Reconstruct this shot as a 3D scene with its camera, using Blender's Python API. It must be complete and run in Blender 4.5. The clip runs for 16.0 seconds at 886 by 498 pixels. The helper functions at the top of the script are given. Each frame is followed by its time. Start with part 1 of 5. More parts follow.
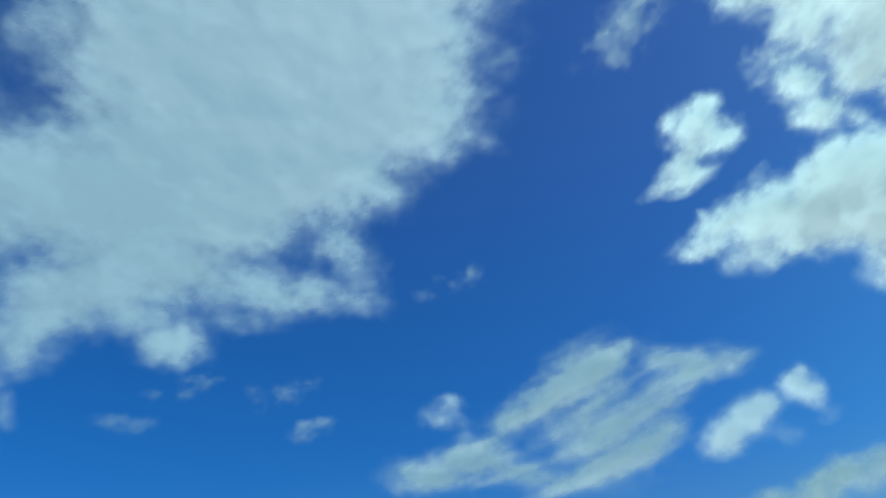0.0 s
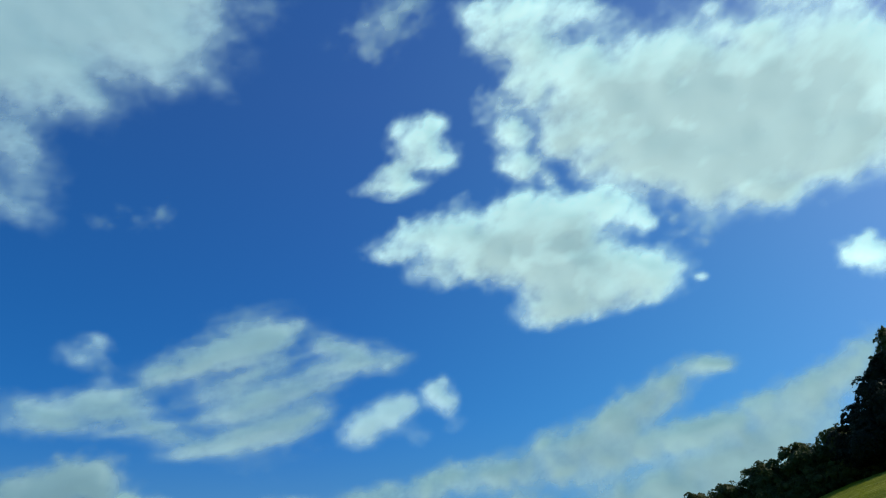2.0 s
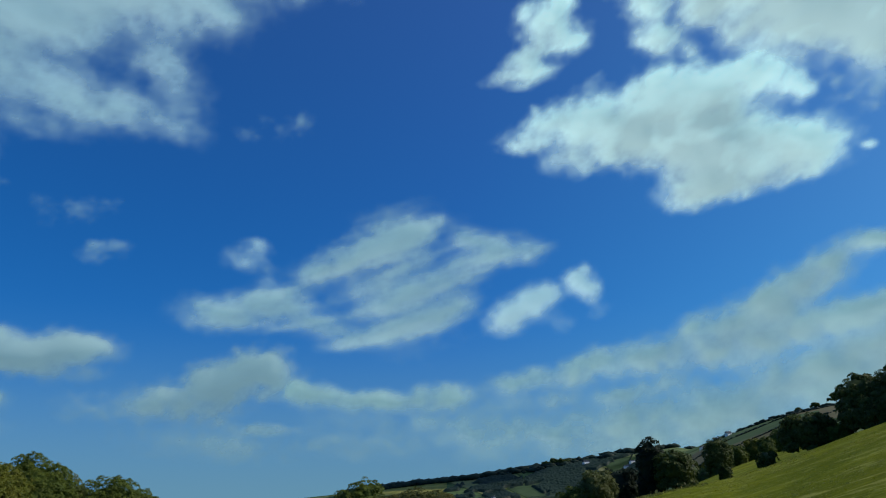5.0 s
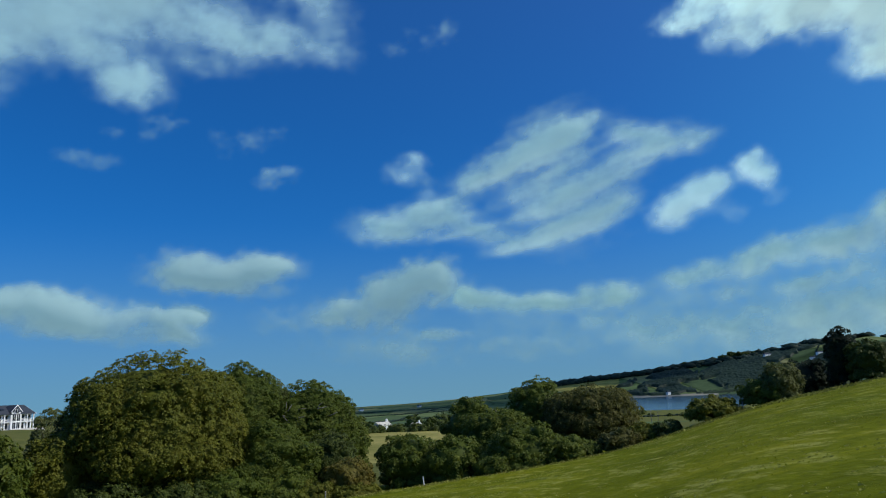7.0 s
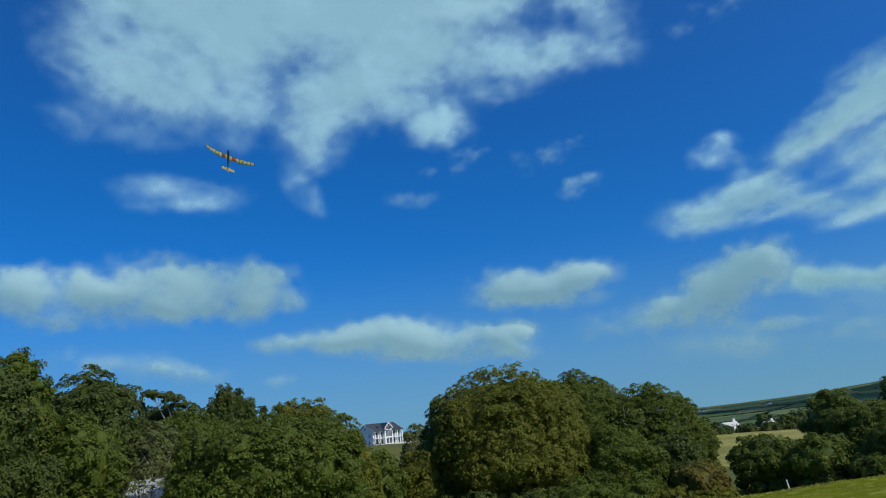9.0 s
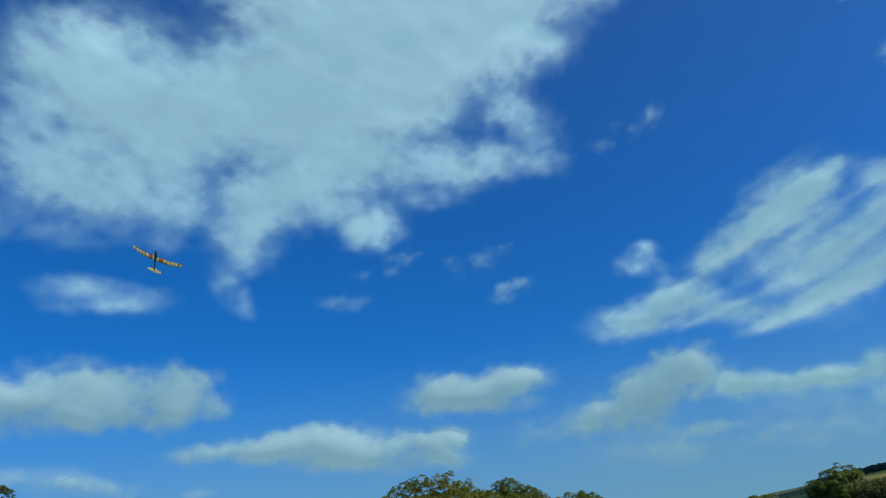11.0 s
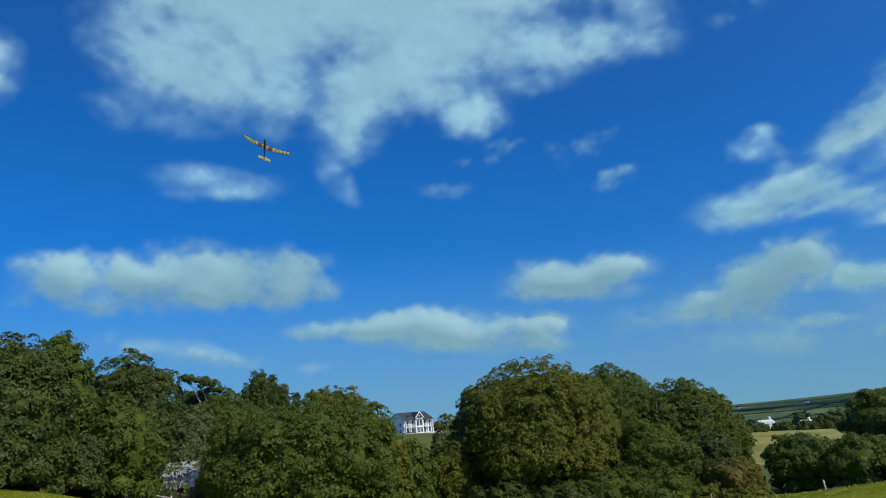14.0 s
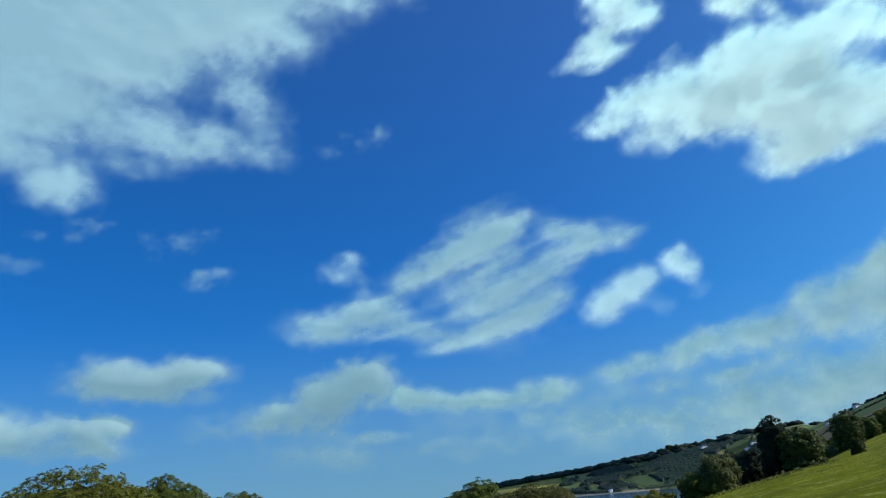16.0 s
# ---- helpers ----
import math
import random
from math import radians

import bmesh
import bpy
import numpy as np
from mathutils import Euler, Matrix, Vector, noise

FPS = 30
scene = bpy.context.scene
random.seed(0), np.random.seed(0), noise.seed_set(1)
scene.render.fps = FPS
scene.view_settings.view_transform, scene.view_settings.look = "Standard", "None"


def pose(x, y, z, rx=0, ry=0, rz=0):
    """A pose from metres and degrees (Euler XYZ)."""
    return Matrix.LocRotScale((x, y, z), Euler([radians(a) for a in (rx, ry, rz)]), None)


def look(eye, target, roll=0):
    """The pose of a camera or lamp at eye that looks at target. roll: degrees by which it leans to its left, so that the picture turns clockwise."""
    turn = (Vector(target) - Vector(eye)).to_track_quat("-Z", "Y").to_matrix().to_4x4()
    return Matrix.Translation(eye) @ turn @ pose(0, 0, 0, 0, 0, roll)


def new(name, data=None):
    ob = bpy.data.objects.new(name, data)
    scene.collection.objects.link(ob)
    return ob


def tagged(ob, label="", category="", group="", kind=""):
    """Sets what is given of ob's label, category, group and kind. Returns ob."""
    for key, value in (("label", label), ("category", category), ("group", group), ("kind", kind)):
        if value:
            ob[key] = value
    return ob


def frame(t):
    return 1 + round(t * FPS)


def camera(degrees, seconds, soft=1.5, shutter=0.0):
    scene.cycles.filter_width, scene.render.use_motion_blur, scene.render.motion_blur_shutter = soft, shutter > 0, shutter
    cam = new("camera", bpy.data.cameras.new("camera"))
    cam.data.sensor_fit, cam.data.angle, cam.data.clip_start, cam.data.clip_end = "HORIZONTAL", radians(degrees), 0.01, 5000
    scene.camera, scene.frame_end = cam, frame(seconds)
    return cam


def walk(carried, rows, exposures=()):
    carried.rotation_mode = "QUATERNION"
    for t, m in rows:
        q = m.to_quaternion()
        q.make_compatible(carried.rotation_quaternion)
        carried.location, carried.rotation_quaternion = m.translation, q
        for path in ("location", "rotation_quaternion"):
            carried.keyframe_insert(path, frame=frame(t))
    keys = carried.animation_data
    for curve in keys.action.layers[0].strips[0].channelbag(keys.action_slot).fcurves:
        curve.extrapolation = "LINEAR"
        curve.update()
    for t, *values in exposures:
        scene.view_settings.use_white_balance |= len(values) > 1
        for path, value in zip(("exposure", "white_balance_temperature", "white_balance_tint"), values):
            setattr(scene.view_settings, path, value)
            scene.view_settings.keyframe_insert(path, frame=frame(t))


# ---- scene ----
cam = camera(63.4, 16.0, 1.1)
PATH = [
    (0.0, pose(0.013, 0.043, 1.720, 120.50, 5.27, 0.47)),
    (0.5, pose(0.016, 0.045, 1.719, 118.70, 3.72, -8.55)),
    (1.0, pose(0.021, 0.045, 1.718, 118.02, 2.02, -17.71)),
    (1.5, pose(0.030, 0.043, 1.717, 117.10, 4.09, -22.95)),
    (2.0, pose(0.032, 0.043, 1.716, 116.65, 2.28, -28.07)),
    (2.5, pose(0.034, 0.043, 1.716, 116.21, 2.78, -29.30)),
    (3.0, pose(0.036, 0.045, 1.714, 114.68, 2.91, -29.77)),
    (3.5, pose(0.039, 0.048, 1.712, 112.93, 4.13, -27.84)),
    (4.0, pose(0.036, 0.054, 1.711, 111.29, 3.97, -23.74)),
    (4.5, pose(0.030, 0.060, 1.709, 109.76, 2.34, -20.41)),
    (4.7, pose(0.028, 0.062, 1.709, 109.31, 1.94, -18.85)),
    (6.8, pose(0.011, 0.081, 1.698, 101.34, 1.52, -5.33)),
    (7.0, pose(0.010, 0.082, 1.698, 101.19, 2.51, -3.40)),
    (7.5, pose(0.002, 0.084, 1.697, 100.44, 4.22, 3.61)),
    (8.0, pose(-0.005, 0.083, 1.698, 101.18, 7.32, 10.74)),
    (8.5, pose(-0.010, 0.080, 1.699, 102.72, 9.21, 17.19)),
    (9.0, pose(-0.023, 0.075, 1.701, 103.48, 5.73, 22.48)),
    (9.5, pose(-0.024, 0.073, 1.702, 104.32, 6.56, 24.16)),
    (9.7, pose(-0.019, 0.070, 1.705, 106.58, 6.10, 21.41)),
    (11.8, pose(-0.009, 0.062, 1.711, 111.46, 6.84, 16.94)),
    (12.0, pose(-0.013, 0.065, 1.710, 109.94, 6.60, 18.55)),
    (12.5, pose(-0.017, 0.063, 1.710, 110.27, 5.47, 21.24)),
    (13.0, pose(-0.024, 0.063, 1.709, 109.37, 4.31, 25.16)),
    (13.5, pose(-0.030, 0.067, 1.705, 106.07, 4.05, 28.03)),
    (14.0, pose(-0.029, 0.074, 1.701, 102.96, 4.38, 24.87)),
    (14.5, pose(-0.018, 0.079, 1.699, 102.15, 4.74, 17.34)),
    (15.0, pose(-0.004, 0.080, 1.700, 102.30, 5.15, 8.92)),
    (15.5, pose(0.010, 0.077, 1.702, 103.95, 6.04, 0.75)),
    (16.0, pose(0.020, 0.065, 1.709, 108.75, 4.85, -8.05)),
]
# the lens brightens a little and cools as it turns from the bright clouds down to the land
walk(cam, PATH, [(0.0, 0.0, 6500, 8), (2.0, 0.0, 6750, 5), (3.2, -0.06, 6850, 4), (4.5, -0.19, 6550, 7), (7.0, -0.08, 6420, 7), (8.5, 0.02, 6320, 7), (12.5, 0.02, 6320, 7), (14.5, 0.13, 6370, 7), (16.0, 0.13, 6370, 7)])

# ---- light: high sun beside the view, clear air above scattered cumulus ----
SUN_AZ, SUN_EL = 106.0, 43.0          # degrees; azimuth clockwise from +y
world = bpy.data.worlds.new("sky")
scene.world = world
world.use_nodes = True
wn, wl = world.node_tree.nodes, world.node_tree.links
wn.clear()
sky = wn.new("ShaderNodeTexSky")
sky.sky_type = 'NISHITA'
sky.sun_disc = False
sky.sun_elevation = radians(SUN_EL)
sky.sun_rotation = radians(SUN_AZ)
sky.altitude = 60
sky.air_density = 1.0
sky.dust_density = 0.8
sky.ozone_density = 3.5
# clear maritime air: the pale belt at the horizon is narrow
wtc, wadd, wnorm = wn.new("ShaderNodeTexCoord"), wn.new("ShaderNodeVectorMath"), wn.new("ShaderNodeVectorMath")
wadd.inputs[1].default_value = (0, 0, 0.15)
wnorm.operation = 'NORMALIZE'
wl.new(wtc.outputs["Generated"], wadd.inputs[0])
wl.new(wadd.outputs[0], wnorm.inputs[0])
wl.new(wnorm.outputs[0], sky.inputs["Vector"])
deep = wn.new("ShaderNodeHueSaturation")
# more violet overhead, more cyan low down and towards the sun
up = wn.new("ShaderNodeSeparateXYZ")
hue_up, hue_sun, sat_at, val_at = (wn.new("ShaderNodeMapRange") for _ in range(4))
wl.new(wtc.outputs["Generated"], up.inputs[0])
for drift, axis, near, far, low, high in ((hue_up, 2, 0.15, 0.60, 0.5098, 0.5135), (hue_sun, 0, 0.30, 0.75, 0.0, -0.011), (sat_at, 2, 0.15, 0.62, 1.45, 1.34), (val_at, 2, 0.15, 0.62, 1.04, 0.95)):
    drift.inputs["From Min"].default_value, drift.inputs["From Max"].default_value = near, far
    drift.inputs["To Min"].default_value, drift.inputs["To Max"].default_value = low, high
    wl.new(up.outputs[axis], drift.inputs["Value"])
hue_at = wn.new("ShaderNodeMath")
wl.new(hue_up.outputs[0], hue_at.inputs[0])
wl.new(hue_sun.outputs[0], hue_at.inputs[1])
for drift, sock in ((hue_at, "Hue"), (sat_at, "Saturation"), (val_at, "Value")):
    wl.new(drift.outputs[0], deep.inputs[sock])
wbg = wn.new("ShaderNodeBackground")
wbg.inputs["Strength"].default_value = 0.136
wout = wn.new("ShaderNodeOutputWorld")
wl.new(sky.outputs[0], deep.inputs["Color"])
# damp air over the sea: a grey-blue veil all round the horizon
sep, veil, hazy = wn.new("ShaderNodeSeparateXYZ"), wn.new("ShaderNodeMapRange"), wn.new("ShaderNodeMix")
veil.interpolation_type = 'SMOOTHSTEP'
veil.inputs["From Min"].default_value, veil.inputs["From Max"].default_value = -0.06, 0.24
veil.inputs["To Min"].default_value, veil.inputs["To Max"].default_value = 0.78, 0.0
hazy.data_type = 'RGBA'
hazy.inputs[7].default_value = (0.98, 2.1, 2.68, 1)
wl.new(wtc.outputs["Generated"], sep.inputs[0])
wl.new(sep.outputs[2], veil.inputs["Value"])
wl.new(veil.outputs[0], hazy.inputs[0])
wl.new(deep.outputs[0], hazy.inputs[6])
wl.new(hazy.outputs[2], wbg.inputs["Color"])
wl.new(wbg.outputs[0], wout.inputs[0])

sun_lamp = bpy.data.lights.new("sun", 'SUN')
sun_lamp.energy = 3.2
sun_lamp.angle = radians(0.53)
sun_lamp.color = (1.0, 0.94, 0.84)
sun = new("sun", sun_lamp)
a, e = radians(SUN_AZ), radians(SUN_EL)
sun.matrix_world = look((400 * math.sin(a) * math.cos(e), 400 * math.cos(a) * math.cos(e), 400 * math.sin(e)), (0, 0, 0))


# ---- small tools ----
def smooth01(v):
    v = np.clip(v, 0.0, 1.0)
    return v * v * (3 - 2 * v)


def value_noise(x, y, seed=0):
    """Smooth random numbers 0..1 over the plane."""
    xi, yi = np.floor(x).astype(np.int64), np.floor(y).astype(np.int64)
    xf, yf = smooth01(x - xi), smooth01(y - yi)

    def corner(i, j):
        h = (i * 374761393 + j * 668265263 + seed * 974634721) & 0x7FFFFFFF
        h = ((h ^ (h >> 13)) * 1274126177) & 0x7FFFFFFF
        return ((h ^ (h >> 16)) & 0xFFFF) / 65535.0
    top = corner(xi, yi) * (1 - xf) + corner(xi + 1, yi) * xf
    low = corner(xi, yi + 1) * (1 - xf) + corner(xi + 1, yi + 1) * xf
    return top * (1 - yf) + low * yf


def fbm(x, y, seed=0, octaves=4):
    total, amp, norm = 0.0, 1.0, 0.0
    for o in range(octaves):
        total = total + amp * value_noise(x * 2 ** o + 17.3 * o, y * 2 ** o - 9.1 * o, seed + o)
        norm += amp
        amp *= 0.5
    return total / norm


def polar(az, r):
    return r * math.sin(radians(az)), r * math.cos(radians(az))


def mesh_from(name, verts, faces, material=None, flat=False):
    me = bpy.data.meshes.new(name)
    if isinstance(faces, np.ndarray):
        n, k = faces.shape
        me.vertices.add(len(verts))
        me.vertices.foreach_set("co", np.asarray(verts, np.float32).ravel())
        me.loops.add(n * k)
        me.loops.foreach_set("vertex_index", faces.astype(np.int32).ravel())
        me.polygons.add(n)
        me.polygons.foreach_set("loop_start", np.arange(0, n * k, k, dtype=np.int32))
        me.update(calc_edges=True)
    else:
        me.from_pydata([tuple(v) for v in verts], [], faces)
        me.update()
    if not flat:
        me.polygons.foreach_set("use_smooth", np.ones(len(me.polygons), bool))
    if material:
        me.materials.append(material)
    return me


def part(name, bm, material, parent, label=""):
    """A bmesh as one mesh object under a thing."""
    me = bpy.data.meshes.new(name)
    bmesh.ops.recalc_face_normals(bm, faces=bm.faces)
    bm.to_mesh(me)
    bm.free()
    me.materials.append(material)
    ob = new(name, me)
    ob.parent = parent
    if label:
        tagged(ob, label)
    return ob


def add_box(bm, x0, x1, y0, y1, z0, z1, bevel=0.0):
    made = bmesh.ops.create_cube(bm, size=1.0)["verts"]
    for v in made:
        v.co = Vector(((x0 + x1) / 2 + v.co.x * (x1 - x0), (y0 + y1) / 2 + v.co.y * (y1 - y0), (z0 + z1) / 2 + v.co.z * (z1 - z0)))
    if bevel:
        edges = list({ed for v in made for ed in v.link_edges})
        bmesh.ops.bevel(bm, geom=edges, offset=bevel, segments=1, affect='EDGES')
    return bm


def box(*dims, bevel=0.0):
    return add_box(bmesh.new(), *dims, bevel=bevel)


def add_tube(bm, points, radii, sides=7):
    """A tapered tube along points."""
    rings = []
    pts = [Vector(p) for p in points]
    for i, p in enumerate(pts):
        way = (pts[min(i + 1, len(pts) - 1)] - pts[max(i - 1, 0)]).normalized()
        side = way.cross(Vector((0.31, 0.87, 0.11))).normalized()
        other = way.cross(side)
        rings.append([bm.verts.new(p + radii[i] * (math.cos(k * math.tau / sides) * side + math.sin(k * math.tau / sides) * other)) for k in range(sides)])
    for lo, hi in zip(rings, rings[1:]):
        for k in range(sides):
            f = bm.faces.new((lo[k], lo[(k + 1) % sides], hi[(k + 1) % sides], hi[k]))
            f.smooth = True
    bm.faces.new(rings[-1])
    bm.faces.new(list(reversed(rings[0])))
    return bm


# ---- materials ----
def material(name):
    m = bpy.data.materials.new(name)
    m.use_nodes = True
    nodes, links = m.node_tree.nodes, m.node_tree.links
    return m, nodes, links, nodes["Principled BSDF"]


def ramp(nodes, links, source, stops):
    r = nodes.new("ShaderNodeValToRGB")
    while len(r.color_ramp.elements) < len(stops):
        r.color_ramp.elements.new(0.5)
    for el, (at, col) in zip(r.color_ramp.elements, stops):
        el.position, el.color = at, (*col, 1)
    links.new(source, r.inputs[0])
    return r.outputs[0]


def noise_node(nodes, links, scale, detail=4.0, rough=0.55, coords="Object", stretch=None):
    tc = nodes.new("ShaderNodeTexCoord")
    n = nodes.new("ShaderNodeTexNoise")
    n.inputs["Scale"].default_value, n.inputs["Detail"].default_value, n.inputs["Roughness"].default_value = scale, detail, rough
    if stretch:
        mp = nodes.new("ShaderNodeMapping")
        mp.inputs["Scale"].default_value = stretch
        links.new(tc.outputs[coords], mp.inputs[0])
        links.new(mp.outputs[0], n.inputs["Vector"])
    else:
        links.new(tc.outputs[coords], n.inputs["Vector"])
    return n.outputs["Fac"]


def mix_colour(nodes, links, fac, one, two, kind='MIX'):
    mx = nodes.new("ShaderNodeMix")
    mx.data_type, mx.blend_type = 'RGBA', kind
    for sock, val in ((mx.inputs[0], fac), (mx.inputs[6], one), (mx.inputs[7], two)):
        if isinstance(val, (int, float)):
            sock.default_value = val
        elif isinstance(val, tuple):
            sock.default_value = (*val, 1)
        else:
            links.new(val, sock)
    return mx.outputs[2]


def bump(nodes, links, bsdf, height, strength=0.3, distance=0.05):
    b = nodes.new("ShaderNodeBump")
    b.inputs["Strength"].default_value, b.inputs["Distance"].default_value = strength, distance
    links.new(height, b.inputs["Height"])
    links.new(b.outputs[0], bsdf.inputs["Normal"])


def plain(name, dark, light, scale=2.0, rough=0.7, metal=0.0, relief=0.15):
    """A surface with fine and broad variation between two colours."""
    m, n, l, b = material(name)
    fine, broad = noise_node(n, l, scale * 6), noise_node(n, l, scale * 0.6)
    col = mix_colour(n, l, 0.4, ramp(n, l, broad, [(0.3, dark), (0.7, light)]), ramp(n, l, fine, [(0.3, dark), (0.7, light)]))
    l.new(col, b.inputs["Base Color"])
    b.inputs["Roughness"].default_value, b.inputs["Metallic"].default_value = rough, metal
    bump(n, l, b, fine, relief, 0.02)
    if rough > 0.9:
        b.inputs["Specular IOR Level"].default_value = 0.05
    return m


def leaf_material(name, shade, mid, lit, passes=0.42):
    """Foliage: every leaf spray has its own tint; some light passes through."""
    m, n, l, b = material(name)
    geo = n.new("ShaderNodeNewGeometry")
    tint = ramp(n, l, geo.outputs["Random Per Island"], [(0.0, tuple((s_ + m_) / 2 for s_, m_ in zip(shade, mid))), (0.6, mid), (1.0, tuple((l_ + m_) / 2 for l_, m_ in zip(lit, mid)))])
    patch = ramp(n, l, noise_node(n, l, 0.45, 3.0), [(0.3, (0.85, 0.9, 0.86)), (0.7, (1.12, 1.06, 1.0))])
    col = mix_colour(n, l, 1.0, tint, patch, 'MULTIPLY')
    l.new(col, b.inputs["Base Color"])
    b.inputs["Roughness"].default_value = 0.55
    b.inputs["Specular IOR Level"].default_value = 0.15
    tr = n.new("ShaderNodeBsdfTranslucent")
    l.new(col, tr.inputs["Color"])
    mx = n.new("ShaderNodeMixShader")
    mx.inputs[0].default_value = passes
    l.new(b.outputs[0], mx.inputs[1])
    l.new(tr.outputs[0], mx.inputs[2])
    l.new(mx.outputs[0], n["Material Output"].inputs[0])
    return m


LEAF_GREEN = leaf_material("leaf_green", (0.058, 0.086, 0.015), (0.112, 0.150, 0.024), (0.20, 0.23, 0.038))
LEAF_OLIVE = leaf_material("leaf_olive", (0.086, 0.103, 0.015), (0.156, 0.170, 0.024), (0.25, 0.245, 0.04))
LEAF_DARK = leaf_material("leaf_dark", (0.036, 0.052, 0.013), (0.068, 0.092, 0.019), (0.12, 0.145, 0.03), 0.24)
LEAF_BROWN = leaf_material("leaf_brown", (0.072, 0.078, 0.02), (0.118, 0.12, 0.03), (0.185, 0.175, 0.05))
LEAF_GREY = leaf_material("leaf_grey", (0.075, 0.095, 0.036), (0.14, 0.162, 0.052), (0.23, 0.245, 0.095))
LEAF_YELLOW = leaf_material("leaf_yellow", (0.09, 0.085, 0.018), (0.17, 0.15, 0.03), (0.27, 0.23, 0.06))
NEEDLE = leaf_material("needle", (0.012, 0.022, 0.014), (0.022, 0.038, 0.02), (0.05, 0.07, 0.035))
BARK = plain("bark", (0.06, 0.05, 0.04), (0.17, 0.15, 0.12), 3.0, 0.9, 0, 0.6)
BARK_PALE = plain("pale_bark", (0.16, 0.15, 0.13), (0.34, 0.32, 0.29), 3.0, 0.85, 0, 0.5)


def grass_material():
    m, n, l, b = material("mown_grass")
    broad = noise_node(n, l, 0.055, 4.0, 0.6)
    streak = noise_node(n, l, 0.16, 6.0, 0.62)
    fine = noise_node(n, l, 2.6, 5.0, 0.65)
    base = ramp(n, l, streak, [(0.30, (0.092, 0.114, 0.003)), (0.52, (0.143, 0.164, 0.005)), (0.66, (0.21, 0.22, 0.012)), (0.78, (0.30, 0.29, 0.06))])
    fleck = noise_node(n, l, 0.9, 7.0, 0.72, stretch=(1.3, 0.4, 1))
    base = mix_colour(n, l, ramp(n, l, fleck, [(0.53, (0, 0, 0)), (0.62, (0.62, 0.62, 0.62))]), base, (0.37, 0.37, 0.10))
    patch = ramp(n, l, broad, [(0.3, (0.78, 0.85, 0.72)), (0.7, (1.12, 1.05, 1.0))])
    col = mix_colour(n, l, 1.0, base, patch, 'MULTIPLY')
    grain = ramp(n, l, fine, [(0.3, (0.62, 0.66, 0.6)), (0.7, (1.25, 1.2, 1.15))])
    col = mix_colour(n, l, 0.8, col, grain, 'MULTIPLY')
    l.new(col, b.inputs["Base Color"])
    b.inputs["Roughness"].default_value = 1.0
    b.inputs["Specular IOR Level"].default_value = 0.04
    bump(n, l, b, fine, 0.6, 0.12)
    return m


def farmland_material():
    """Patchwork of pasture, stubble and plough on the far hills."""
    m, n, l, b = material("farmland")
    tc = n.new("ShaderNodeTexCoord")
    mp = n.new("ShaderNodeMapping")
    mp.inputs["Scale"].default_value = (1 / 170, 1 / 420, 0.0)
    mp.inputs["Rotation"].default_value = (0, 0, 0.35)
    l.new(tc.outputs["Object"], mp.inputs[0])
    v = n.new("ShaderNodeTexVoronoi")
    v.inputs["Scale"].default_value = 1.0
    l.new(mp.outputs[0], v.inputs["Vector"])
    sep = n.new("ShaderNodeSeparateColor")
    l.new(v.outputs["Color"], sep.inputs[0])
    base = ramp(n, l, sep.outputs[0], [(0.0, (0.065, 0.10, 0.05)), (0.35, (0.10, 0.145, 0.06)), (0.6, (0.14, 0.17, 0.075)), (0.8, (0.24, 0.23, 0.11)), (1.0, (0.085, 0.125, 0.055))])
    v2 = n.new("ShaderNodeTexVoronoi")
    v2.feature = 'DISTANCE_TO_EDGE'
    v2.inputs["Scale"].default_value = 1.0
    l.new(mp.outputs[0], v2.inputs["Vector"])
    edge = ramp(n, l, v2.outputs["Distance"], [(0.015, (0.45, 0.52, 0.42)), (0.04, (1, 1, 1))])
    col = mix_colour(n, l, 1.0, base, edge, 'MULTIPLY')
    fine = ramp(n, l, noise_node(n, l, 0.03, 6.0, 0.65), [(0.3, (0.65, 0.68, 0.65)), (0.7, (1.2, 1.18, 1.15))])
    col = mix_colour(n, l, 0.8, col, fine, 'MULTIPLY')
    l.new(col, b.inputs["Base Color"])
    b.inputs["Roughness"].default_value = 1.0
    b.inputs["Specular IOR Level"].default_value = 0.04
    return m


GRASS = grass_material()
FARM = farmland_material()
STRAW = plain("dry_meadow", (0.12, 0.13, 0.025), (0.36, 0.31, 0.10), 0.05, 0.95, 0, 0.4)
SCRUB = plain("rough_pasture", (0.065, 0.08, 0.018), (0.145, 0.145, 0.04), 0.15, 0.95, 0, 0.5)
PLOUGH = plain("dry_ploughland", (0.085, 0.085, 0.045), (0.16, 0.142, 0.08), 0.03, 0.95)
MUD = plain("mud_shore", (0.16, 0.15, 0.11), (0.28, 0.25, 0.19), 0.05, 0.8)


